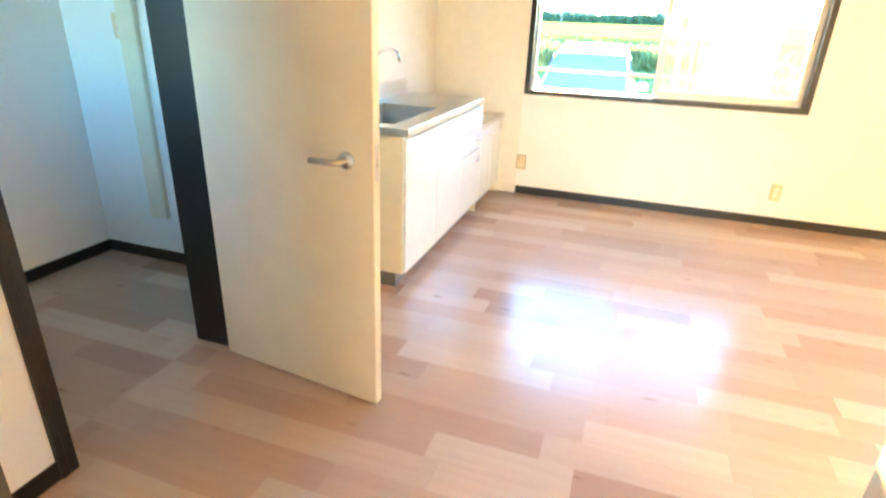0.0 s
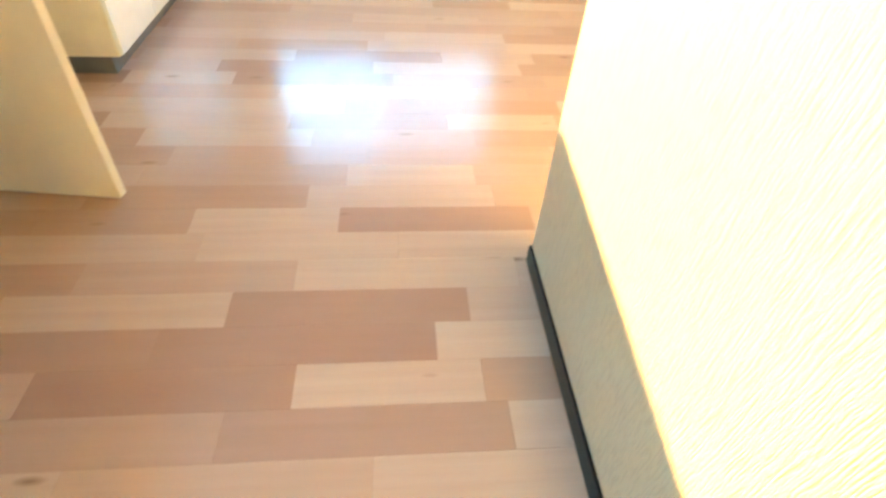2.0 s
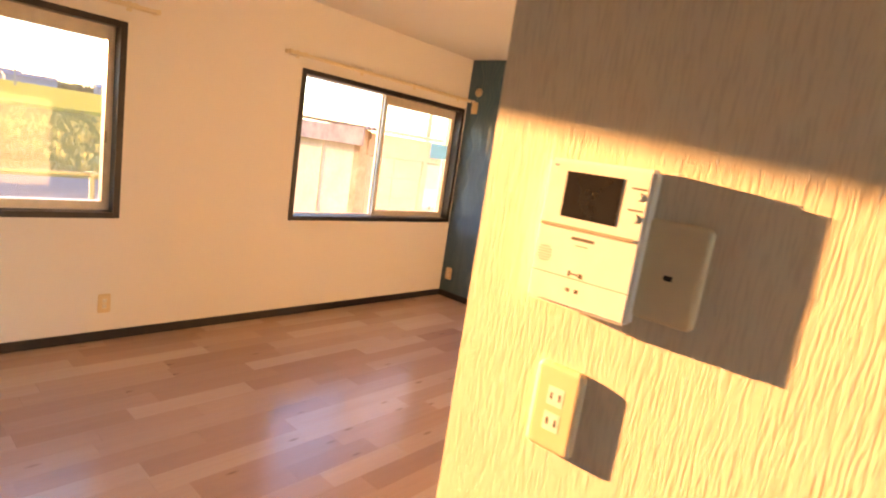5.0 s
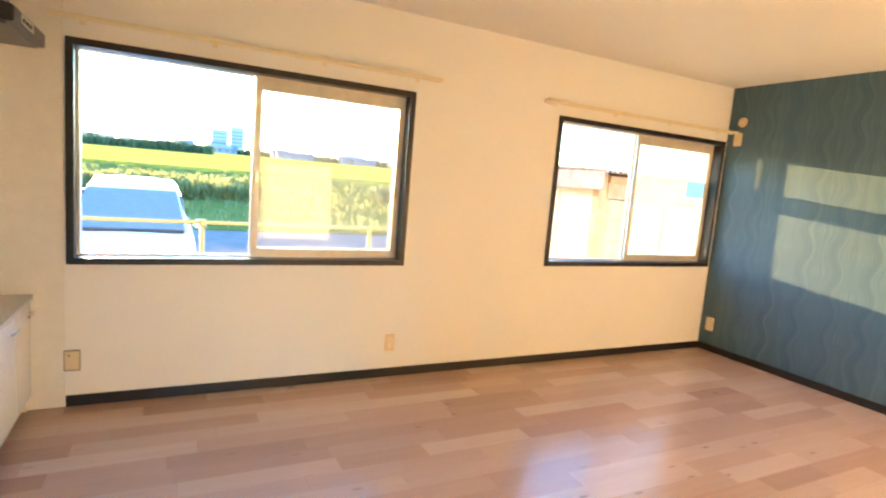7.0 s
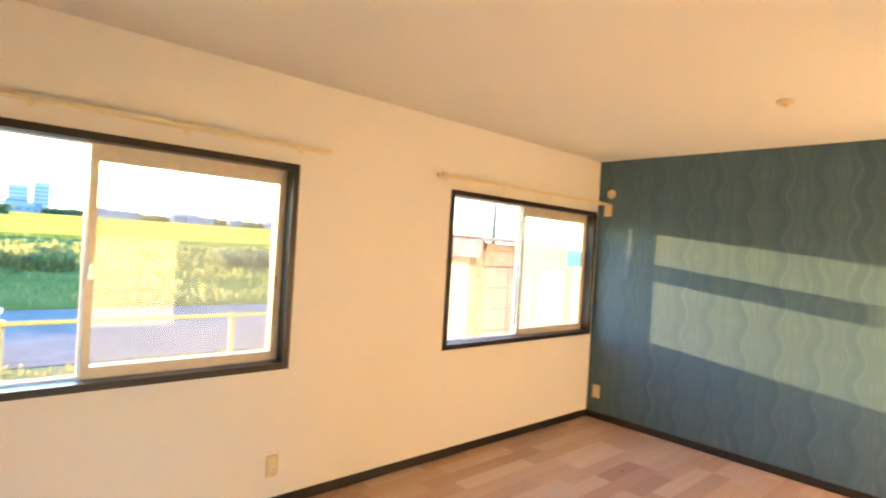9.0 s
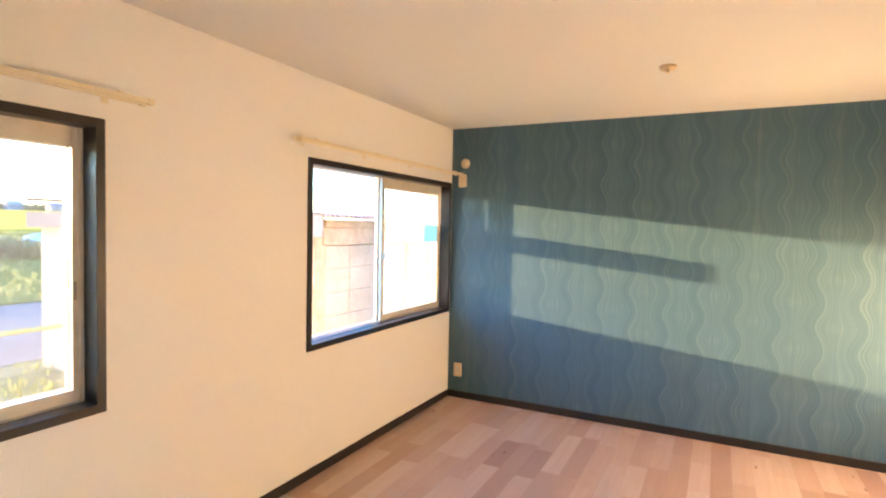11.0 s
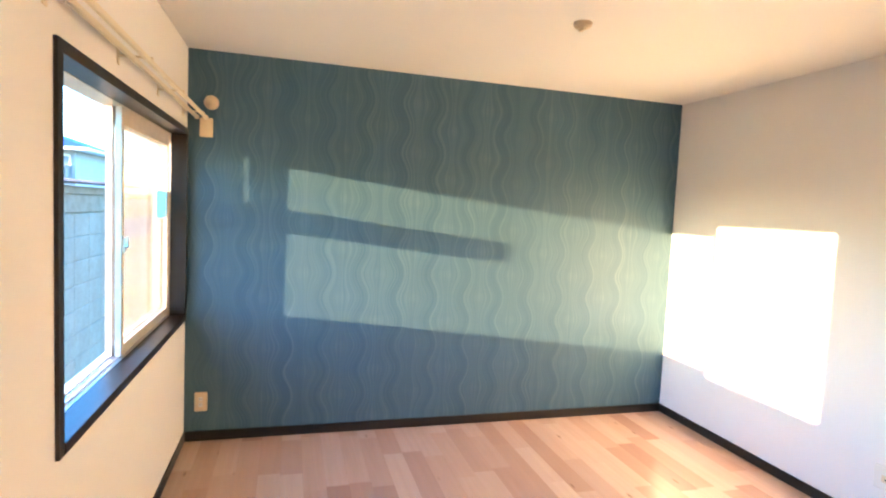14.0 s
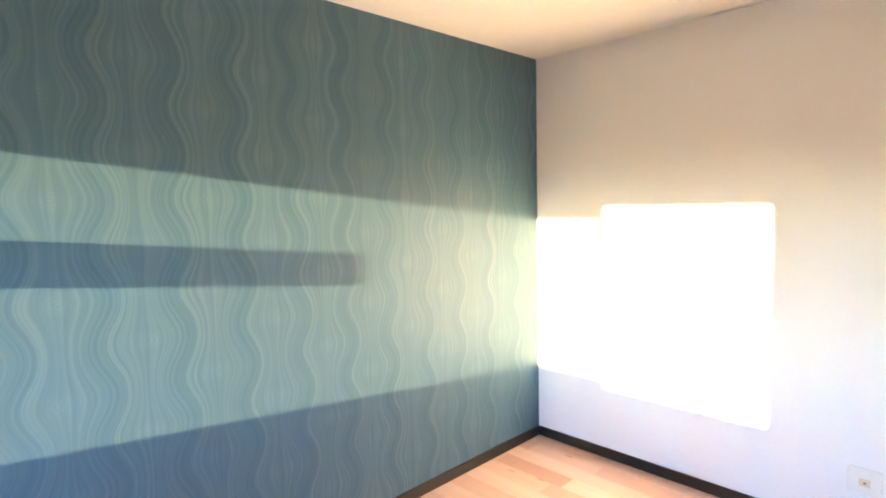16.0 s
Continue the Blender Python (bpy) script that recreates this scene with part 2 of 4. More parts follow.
M_ROD = plain("cream curtain rail", (0.74, 0.65, 0.47), 0.35, 0, 0.04)
M_STICK = make_film("faded blue film", (0.36, 0.62, 0.84), (0.15, 0.27, 0.37))
M_GLASS = make_glass("window glass", 0.006)
M_GLASS2 = make_glass("dusty window glass", 0.032)
M_PIPE = plain("old yellow green pipe paint", (0.15, 0.16, 0.065), 0.5, 0, 0.2, 30)
M_CARW = plain("white car paint", (0.80, 0.80, 0.80), 0.12, 0, 0.02)
# Blue of sky mirrored in the windscreen is put into this base colour.
M_CARG = plain("car glass", (0.10, 0.15, 0.22), 0.05, 0, 0.05)
M_RUBBER = plain("black rubber", (0.02, 0.02, 0.02), 0.7)
M_LAMP = plain("headlight lens", (0.65, 0.66, 0.68), 0.08, 0.4)
M_BLOCK = ground_mat("weathered concrete block", (0.30, 0.225, 0.165), (0.38, 0.30, 0.225), 3.0, 0.002)
M_SHED = ground_mat("cream shed panel", (0.37, 0.325, 0.255), (0.45, 0.40, 0.32), 2.0, 0.001)
M_TIMBER = ground_mat("rusty brown timber", (0.27, 0.19, 0.13), (0.38, 0.285, 0.205), 6.0, 0.002)
M_TIN = ground_mat("grey corrugated roof sheet", (0.17, 0.155, 0.155), (0.27, 0.245, 0.24), 5.0, 0.001, 0.6)
M_TINDOOR = ground_mat("pale shed door paint", (0.42, 0.38, 0.37), (0.50, 0.46, 0.445), 2.0, 0.001, 0.5)
M_RUST = ground_mat("bare rust", (0.30, 0.13, 0.06), (0.42, 0.22, 0.12), 9.0, 0.001)
M_PAPER = plain("faded notice paper", (0.60, 0.59, 0.58), 0.6)
M_GRAVEL = ground_mat("dry verge ground", (0.22, 0.21, 0.13), (0.16, 0.20, 0.07), 0.9, 0.02)
M_ROAD = ground_mat("grey asphalt", (0.15, 0.152, 0.155), (0.19, 0.192, 0.195), 1.5, 0.004)
M_RICE = ground_mat("ripe rice field", (0.40, 0.30, 0.045), (0.48, 0.36, 0.07), 0.25, 0.03)
M_GRASS = ground_mat("bank grass", (0.11, 0.14, 0.035), (0.19, 0.19, 0.06), 0.35, 0.05)
M_WEED = foliage("verge weeds", (0.12, 0.15, 0.055), (0.19, 0.21, 0.09))
# Green is paled and blued, so the colour itself holds some distance haze.
M_HEDGE = foliage("far hedge", (0.085, 0.125, 0.075), (0.13, 0.18, 0.105))
M_BLUEROOF = plain("blue glazed roof tile", (0.022, 0.055, 0.19), 0.55, 0, 0.2, 3)
M_HOUSE = plain("pale house render", (0.42, 0.39, 0.37), 0.8, 0, 0.05, 2)
# Far wall and roof colours are paled and blued to carry distance haze.
M_FARWALL = plain("haze-tinted far walls", (0.22, 0.23, 0.25), 0.9, 0, 0.05, 0.3)
M_FARROOF = plain("haze-tinted far roofs", (0.10, 0.12, 0.16), 0.8, 0, 0.1, 0.3)
# Haze painted into one pale blue-grey, worn by the hills and apartment blocks.
M_HAZETONE = plain("haze-tinted far blue-grey", (0.30, 0.34, 0.38), 1.0, 0, 0.1, 0.01)
M_TARP = plain("pale blue tarpaulin", (0.34, 0.42, 0.52), 0.5, 0, 0.12, 5.0, 0.002)


# ---- building helpers ----
BASE = {}


def root(name, loc, label, category, group="", kind=""):
    """An Empty at a thing's base."""
    ob = new(name)
    ob.empty_display_size = 0.05
    ob.location = loc
    BASE[ob.name] = Vector(loc)
    return tagged(ob, label, category, group, kind)


def part(name, bm, mat, parent=None, label="", bevel=0.0, smooth=False):
    """Links a bmesh, built in world places, as one mesh object under a thing or part."""
    if bevel:
        bmesh.ops.bevel(bm, geom=bm.edges[:], offset=bevel, segments=2, affect="EDGES", clamp_overlap=True)
    at = BASE.get(parent.name, Vector()) if parent else Vector()
    if at.length:
        bmesh.ops.translate(bm, verts=bm.verts, vec=-at)
    me = bpy.data.meshes.new(name)
    bmesh.ops.recalc_face_normals(bm, faces=bm.faces)
    bm.to_mesh(me)
    bm.free()
    for p in me.polygons:
        p.use_smooth = smooth
    me.materials.append(mat)
    ob = new(name, me)
    if parent:
        ob.parent = parent
    BASE[ob.name] = at
    return tagged(ob, label)


def box(x0, x1, y0, y1, z0, z1, bm=None):
    bm = bm or bmesh.new()
    m = Matrix.LocRotScale(((x0 + x1) / 2, (y0 + y1) / 2, (z0 + z1) / 2), None, (abs(x1 - x0), abs(y1 - y0), abs(z1 - z0)))
    bmesh.ops.create_cube(bm, size=1, matrix=m)
    return bm


def boxes(*items):
    bm = bmesh.new()
    for i in items:
        box(*i, bm=bm)
    return bm


def rod(a, b, r, seg=12, bm=None, r2=None):
    bm = bm or bmesh.new()
    a, b = Vector(a), Vector(b)
    m = Matrix.Translation((a + b) / 2) @ (b - a).to_track_quat("Z", "Y").to_matrix().to_4x4()
    bmesh.ops.create_cone(bm, cap_ends=True, segments=seg, radius1=r, radius2=r if r2 is None else r2, depth=(b - a).length, matrix=m)
    return bm


def tube(points, r, seg=8, bm=None):
    """A bent pipe along points."""
    bm = bm or bmesh.new()
    pts = [Vector(p) for p in points]
    rings = []
    for i, p in enumerate(pts):
        way = (pts[min(i + 1, len(pts) - 1)] - pts[max(i - 1, 0)]).normalized()
        q = way.to_track_quat("Z", "Y")
        rings.append([bm.verts.new(p + q @ Vector((r * math.cos(2 * math.pi * j / seg), r * math.sin(2 * math.pi * j / seg), 0))) for j in range(seg)])
    for a, b in zip(rings, rings[1:]):
        for j in range(seg):
            bm.faces.new((a[j], a[(j + 1) % seg], b[(j + 1) % seg], b[j]))
    bm.faces.new(rings[0][::-1])
    bm.faces.new(rings[-1])
    return bm


def extrude_profile(profile, axis, lo, hi, bm=None):
    """A solid of a closed profile. axis 'y': profile of (x, z); axis 'x': profile of (y, z)."""
    bm = bm or bmesh.new()
    spot = (lambda p, s: (p[0], s, p[1])) if axis == "y" else (lambda p, s: (s, p[0], p[1]))
    a = [bm.verts.new(spot(p, lo)) for p in profile]
    b = [bm.verts.new(spot(p, hi)) for p in profile]
    n = len(profile)
    for i in range(n):
        bm.faces.new((a[i], a[(i + 1) % n], b[(i + 1) % n], b[i]))
    bm.faces.new(a[::-1])
    bm.faces.new(b)
    return bm


def structure(name, bm, mat, label, category, bevel=0.0):
    return tagged(part(name, bm, mat, None, label, bevel), label, category, "", "structure")

# ---- the large structure ----
H = 2.4            # ceiling
GROUND = -0.6      # outdoor ground
STUB = -3.613      # face of the short wall with the intercom
STUB_END = -3.142
NEAR = -3.472      # face of the white wall opposite the windows
W1 = (-4.983, -3.088, 0.777, 1.922)
W2 = (-1.912, -0.028, 0.777, 1.922)

north = bmesh.new()
box(-5.84, 0.12, 0, 0.16, GROUND, W1[2], north)
box(-5.84, 0.12, 0, 0.16, 1.922, 2.5, north)
for a, b in ((-5.84, W1[0]), (W1[1], W2[0]), (W2[1], 0.12)):
    box(a, b, 0, 0.16, W1[2], 1.922, north)
structure("wall_north", north, M_WALL, "white textured wallpaper wall with two sliding windows", "wall")
structure("wall_east", box(0, 0.12, -3.6, 0, -0.1, H), M_BLUE, "teal accent wall with wavy wallpaper", "wall")
structure("wall_south", box(-3.487, 0, -3.6, NEAR, -0.1, H), M_WALL, "white wallpaper wall lit by low sun", "wall")
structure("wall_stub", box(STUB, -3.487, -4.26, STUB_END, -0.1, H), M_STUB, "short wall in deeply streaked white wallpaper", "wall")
structure("wall_hall", boxes((-5.73, -4.445, -4.26, -4.13, -0.1, H), (-4.445, STUB, -4.26, -4.13, 2.04, H)), M_WALL,
          "white wall beside the hall doorway", "wall")
structure("wall_washroom", boxes((-5.73, -5.575, -4.13, -3.43, -0.1, H), (-5.73, -5.575, -3.43, -2.69, 2.04, H)), M_WALL,
          "white wall beside the washroom doorway", "wall")
structure("wall_west", boxes((-5.744, -5.70, -2.69, -2.15, -0.1, H), (-5.84, -5.70, -2.15, 0, -0.1, H)), M_PANEL, "cream panelled kitchen wall", "wall")
structure("wall_washroom_north", box(-6.97, -5.84, -2.15, -2.03, -0.1, H), M_WALL, "white washroom wall", "wall")
structure("wall_washroom_west", box(-6.97, -6.85, -4.26, -2.15, -0.1, H), M_WALL, "white washroom side wall", "wall")
# Unseen wall; its opening is added to brighten the washroom with sky light.
structure("wall_washroom_south", boxes((-6.85, -5.73, -4.26, -4.13, -0.1, 1.1), (-6.85, -5.73, -4.26, -4.13, 2.0, H), (-6.85, -6.69, -4.26, -4.13, 1.1, 2.0), (-5.93, -5.73, -4.26, -4.13, 1.1, 2.0)), M_WALL, "white unseen washroom rear wall with an added daylight opening", "wall")
structure("wall_hall_west", box(-5.0, -4.88, -6.4, -4.26, -0.1, H), M_WALL, "plain white hall wall", "wall")
structure("wall_hall_east", box(-3.3, -3.18, -6.4, -4.26, -0.1, H), M_WALL, "plain white hall wall", "wall")
# Out of view; the gap is added so daylight from the hall lifts the floor.
structure("wall_hall_end", boxes((-4.88, -4.60, -6.4, -6.28, -0.1, H), (-3.60, -3.3, -6.4, -6.28, -0.1, H), (-4.60, -3.60, -6.4, -6.28, 2.1, H)), M_WALL, "white unseen hall end wall with an added opening for daylight", "wall")
structure("ceiling", box(-7.0, 0.12, -6.4, 0.0, H, H + 0.1), M_CEIL, "white papered ceiling", "ceiling")
floor = structure("floor", box(-7.0, 0.12, -6.4, 0.0, -0.12, -0.0032), M_JOINT, "pinkish birch-look plank floor with a satin sheen", "floor")
structure("kitchen_panel", boxes((-5.70, -4.992, -0.004, 0, 0.0, H)), M_PANEL, "smooth cream splash panel beside the cooker", "wall panel")

# skirting
BB = 0.062


def skirting(*items):
    structure("baseboard", boxes(*items), M_DARK, "dark brown skirting board", "baseboard", 0.0015)


skirting((-4.987, -0.008, -0.008, 0, 0, BB))
skirting((-0.008, 0, NEAR, 0, 0, BB))
skirting((-3.487, -0.008, NEAR, NEAR + 0.008, 0, BB))
skirting((STUB - 0.008, STUB, -4.13, STUB_END + 0.008, 0, BB), (STUB, -3.487, STUB_END, STUB_END + 0.008, 0, BB), (-3.487, -3.479, NEAR + 0.008, STUB_END + 0.008, 0, BB))
skirting((-5.575, -5.567, -4.13, -3.445, 0, BB), (-5.567, -4.49, -4.13, -4.122, 0, BB))
skirting((-6.85, -5.744, -2.158, -2.15, 0, BB), (-6.85, -6.842, -4.13, -2.158, 0, BB))


# doorway linings
def lining(name, items, label):
    structure(name, boxes(*items), M_DARK, label, "door frame", 0.002)


lining("door_frame_hall", ((-4.485, -4.432, -4.272, -4.118, 0, 2.04), (-3.64, STUB - 0.0005, -4.272, -4.142, 0, 2.04), (-4.485, STUB - 0.0005, -4.272, -4.118, 2.04, 2.085)),
       "dark brown doorway lining to the hall")
lining("door_frame_washroom", ((-5.746, -5.562, -3.435, -3.405, 0, 2.04), (-5.746, -5.562, -2.72, -2.685, 0, 2.04), (-5.746, -5.562, -3.435, -2.685, 2.04, 2.08),
                               (-5.575, -5.560, -3.458, -3.435, 0, 2.08)),
       "dark brown doorway lining of the washroom")


# ---- windows ----
def window(name, w, open_label, glass, slit=False):
    x0, x1, z0, z1 = w
    mid = (x0 + x1) / 2
    top = root(name, ((x0 + x1) / 2, 0, z0), open_label, "window", "sliding windows", "structure")
    c = 0.036
    jamb = [(x1 - c, x1, -0.012, 0.075, z0, z1)]
    if slit:           # narrow gap added through the jamb to pass a streak of sun
        jamb = [(x1 - c, x1, -0.012, 0.075, z0, 1.545), (x1 - c, x1, -0.012, 0.075, 1.83, z1)]
        for i in range(3):
            ya, yb = -0.012 + 0.029 * i, 0.017 + 0.029 * i
            jamb += [(x1 - c, -0.0512 - 0.151 * yb - 0.0020, ya, yb, 1.545, 1.83), (-0.0512 - 0.151 * ya + 0.0020, x1, ya, yb, 1.545, 1.83)]
    part("casing", boxes((x0, x0 + c, -0.012, 0.075, z0, z1), *jamb,
                         (x0 + c, x1 - c, -0.012, 0.075, z1 - c, z1)), M_DARK, top, "dark brown timber casing", 0.0015)
    part("sill", box(x0 + c, x1 - c, -0.014, 0.075, z0, z0 + c), M_DARK, top, "dark glossy sill board", 0.002)
    f = 0.026
    X0, X1, Z0, Z1 = x0 + 0.012, x1 - 0.012, z0 + 0.012, z1 - 0.012
    s0, s1, sx = (1.545, 1.83, -0.0512 - 0.151 * 0.092) if slit else (Z1, Z1, X1)
    side = [(X1 - f - 0.012, X1, 0.075, 0.165, Z0, s0)]
    if slit:
        side += [(X1 - f - 0.012, X1, 0.075, 0.165, s1, Z1), (X1 - f - 0.012, sx - 0.0014, 0.089, 0.095, s0, s1), (sx + 0.0014, X1, 0.089, 0.095, s0, s1)]
    part("outer_frame", boxes((X0, X0 + f + 0.012, 0.075, 0.165, Z0, Z1), *side,
                              (X0 + f + 0.012, X1 - f - 0.012, 0.075, 0.165, Z1 - f, Z1)), M_ALU, top, "beige aluminium frame", 0.001)
    part("track", boxes((X0 + f + 0.012, X1 - f - 0.012, 0.075, 0.172, Z0, Z0 + 0.026), (X0 + f, X1 - f, 0.092, 0.095, Z0 + 0.026, Z0 + 0.034),
                        (X0 + f, X1 - f, 0.127, 0.130, Z0 + 0.026, Z0 + 0.034)), M_ALUW, top, "pale metal sliding track")
    gx0, gx1, gz0, gz1 = mid - 0.03, X1 - f - 0.008, Z0 + 0.030, Z1 - f + 0.004
    for i, (dx, y) in enumerate(((0.0, 0.082), (-0.006, 0.116))):
        a, b = gx0 + dx, gx1
        s = part("sash", boxes((a, a + 0.036, y, y + 0.024, gz0, gz1), (b - 0.027, b, y, y + 0.024, gz0, gz1),
                               (a + 0.036, b - 0.027, y, y + 0.024, gz1 - 0.078, gz1), (a + 0.036, b - 0.027, y, y + 0.024, gz0, gz0 + 0.046)),
                 M_ALU, top, "beige aluminium sliding sash", 0.0012)
        part("pane", box(a + 0.036, b - 0.027, y + 0.010, y + 0.014, gz0 + 0.046, gz1 - 0.078), glass, s)
        if i == 0:
            lock = box(a + 0.010, a + 0.030, y - 0.010, y, 1.27, 1.33)
            rod((a + 0.020, y - 0.022, 1.298), (a + 0.020, y - 0.008, 1.298), 0.010, 12, lock)
            box(a + 0.014, a + 0.026, y - 0.020, y - 0.012, 1.298, 1.336, lock)
            part("crescent_lock", lock, M_STEEL, s, "small metal crescent lock", 0.001)
            part("pull", box(b - 0.026, b - 0.014, y - 0.003, y, 1.22, 1.29), M_GREYP, s)
    return top


window("window_1", W1, "wide sliding window, one half slid open, dark casing", M_GLASS)
win2 = window("window_2", W2, "sliding window by the teal wall, half open", M_GLASS2, True)
sticker = box(-0.335, -0.100, 0.0895, 0.0915, 1.398, 1.545)
part("film_sticker", sticker, M_STICK, win2, "faded blue film stuck on the glass")


# ---- curtain rails ----
def curtain_rail(x0, x1, z, label):
    top = root("curtain_rail", ((x0 + x1) / 2, -0.01, z), label, "curtain rail", "curtain rails")
    for y in (-0.055, -0.105):
        part("rail", boxes((x0, x1, y - 0.009, y + 0.009, z - 0.008, z + 0.010)), M_ROD, top, "", 0.003)
        for x in (x0, x1):
            part("end_cap", box(x - 0.012, x + 0.012, y - 0.012, y + 0.012, z - 0.012, z + 0.014), M_ROD, top, "", 0.003)
    n = 4
    for i in range(n):
        x = x0 + 0.12 + (x1 - x0 - 0.24) * i / (n - 1)
        bm = boxes((x - 0.011, x + 0.011, -0.115, 0.0, z + 0.010, z + 0.016), (x - 0.014, x + 0.014, -0.004, 0.0, z - 0.02, z + 0.035))
        part("bracket", bm, M_ROD, top, "", 0.001)
    for i in range(6):
        x = x0 + 0.02 + i * 0.012
        part("runner", box(x - 0.003, x + 0.003, -0.062, -0.048, z - 0.020, z - 0.008), M_PLATEW, top)


curtain_rail(-5.03, -2.965, 2.005, "cream double curtain rail above the wide window")
curtain_rail(-2.085, -0.03, 1.998, "cream double curtain rail above the window")


# ---- plates and sockets ----
def plate_bm(u0, u1, z0, z1, face, depth, axis, sign):
    """A plate on a wall. axis 'x': the wall's face is x = face and u runs along y; sign: the way it stands off."""
    a, b = sorted((face, face + sign * depth))
    return box(a, b, u0, u1, z0, z1) if axis == "x" else box(u0, u1, a, b, z0, z1)


def cover_bm(u0, u1, z0, z1, face, depth, axis, sign, radius=0.009):
    """A plate with rounded corners and a softly rounded rim."""
    bm = bmesh.new()
    prev = None
    for inset, rise in ((0.0, 0.0), (0.0, 0.45), (0.0008, 0.68), (0.0025, 0.87), (0.0050, 0.97), (0.0080, 1.0)):
        ring = []
        rad = max(radius - inset, 0.002)
        for cx, cz, start in ((u1 - inset - rad, z1 - inset - rad, 0), (u0 + inset + rad, z1 - inset - rad, 90), (u0 + inset + rad, z0 + inset + rad, 180), (u1 - inset - rad, z0 + inset + rad, 270)):
            for k in range(5):
                ang = radians(start + 22.5 * k)
                u, z, w = cx + rad * math.cos(ang), cz + rad * math.sin(ang), face + sign * depth * rise
                ring.append(bm.verts.new((w, u, z) if axis == "x" else (u, w, z)))
        if prev:
            for i in range(20):
                j = (i + 1) % 20
                bm.faces.new((prev[i], prev[j], ring[j], ring[i]))
        else:
            bm.faces.new(ring[::-1])
        prev = ring
    bm.faces.new(prev)
    return bm


def socket(u0, u1, z0, z1, face, axis, sign, label, mat=None, kind="outlet", name="wall_outlet"):
    cu, cz = (u0 + u1) / 2, (z0 + z1) / 2
    at = (face, cu, z0) if axis == "x" else (cu, face, z0)
    top = root(name, at, label, "wall plate" if kind != "outlet" else "outlet")
    mat = mat or M_PLATE
    part("cover", cover_bm(u0, u1, z0, z1, face, 0.0095, axis, sign), mat, top)
    f2 = face + sign * 0.0095
    if kind == "outlet":
        for dz in (0.018, -0.018):
            ins = part("insert", plate_bm(cu - 0.012, cu + 0.012, cz + dz - 0.013, cz + dz + 0.013, f2, 0.0002, axis, sign), M_PLATEW, top)
            for du in (-0.006, 0.006):
                part("slot", plate_bm(cu + du - 0.0013, cu + du + 0.0013, cz + dz - 0.005, cz + dz + 0.005, f2 + sign * 0.0002, 0.00015, axis, sign), M_SLOT, ins)
    elif kind == "jack":
        ins = part("insert", plate_bm(cu - 0.020, cu + 0.020, cz - 0.020, cz + 0.014, f2, 0.0003, axis, sign), M_PLATE, top)
        part("hole", plate_bm(cu - 0.005, cu + 0.005, cz - 0.008, cz - 0.002, f2 + sign * 0.0003, 0.0002, axis, sign), M_SLOT, ins)
    elif kind == "switch":
        for dz in (0.014, -0.030):
            well = part("well", plate_bm(cu - 0.016, cu + 0.016, cz + dz - 0.010, cz + dz + 0.010, f2, 0.0008, axis, sign), M_PLATE, top, "recessed switch well")
            part("rocker", plate_bm(cu - 0.006, cu + 0.0155, cz + dz - 0.0095, cz + dz + 0.0095, f2 + sign * 0.0008, 0.0018, axis, sign), M_PLATEW, well, "ivory rocker", 0.001)
    elif kind == "blank":
        part("frame_line", plate_bm(u0 + 0.010, u1 - 0.010, z0 + 0.012, z1 - 0.012, f2, 0.0012, axis, sign), mat, top, "", 0.0005)
    return top


socket(-3.183, -3.113, 0.180, 0.300, 0, "y", -1, "ivory double outlet low on the white wall")
socket(-0.135, -0.060, 0.190, 0.312, 0, "x", -1, "ivory outlet plate low on the teal wall")
socket(-0.143, -0.068, 1.885, 2.000, 0, "x", -1, "ivory blank plate high on the teal wall", kind="blank", name="blank_plate")
socket(-1.758, -1.636, 0.234, 0.352, NEAR, "y", 1, "white television and power plate low on the white wall", M_PLATEW, "jack", "tv_plate")
socket(-3.354, -3.284, 1.076, 1.196, STUB, "x", -1, "ivory double outlet below the intercom")
socket(-3.464, -3.390, 1.291, 1.411, STUB, "x", -1, "ivory telephone plate beside the intercom", kind="jack", name="phone_plate")
socket(-4.055, -3.982, 1.176, 1.294, STUB, "x", -1, "ivory two-rocker light switch on the short wall", kind="switch", name="light_switch")
socket(-6.535, -6.465, 1.125, 1.240, -2.15, "y", -1, "ivory light switch on the washroom wall", kind="switch", name="light_switch")

# gas tap box at the panel's edge
gas = root("gas_outlet", (-4.957, 0, 0.2), "small cream gas outlet with a tarnished rim", "gas outlet")
part("rim", boxes((-4.996, -4.92, -0.012, 0, 0.200, 0.206), (-4.996, -4.92, -0.012, 0, 0.307, 0.313), (-4.996, -4.990, -0.012, 0, 0.206, 0.307), (-4.926, -4.92, -0.012, 0, 0.206, 0.307)),
     M_GREYP, gas, "tarnished rim", 0.001)
part("cover", box(-4.990, -4.926, -0.009, 0, 0.206, 0.307), M_PLATE, gas, "", 0.001)
part("mark", box(-4.980, -4.966, -0.0105, -0.009, 0.278, 0.292), M_GREYP, gas, "faint grey mark")

# round cap
cap = root("sleeve_cap", (0, -0.132, 2.05), "round ivory pipe sleeve cap on the teal wall", "vent cap")
part("disc", rod((0, -0.132, 2.092), (-0.010, -0.132, 2.092), 0.043, 28), M_PLATE, cap, "", 0.003, True)
part("hub", rod((-0.010, -0.132, 2.092), (-0.014, -0.132, 2.092), 0.030, 24), M_PLATE, cap, "", 0.001, True)

# ceiling rosette
hook = root("ceiling_rosette", (-1.280, -1.875, H), "small cream ceiling lamp socket with no lamp", "lamp socket")
part("body", rod((-1.280, -1.875, H), (-1.280, -1.875, H - 0.022), 0.046, 28, None, 0.036), M_PLATE, hook, "", 0.003, True)
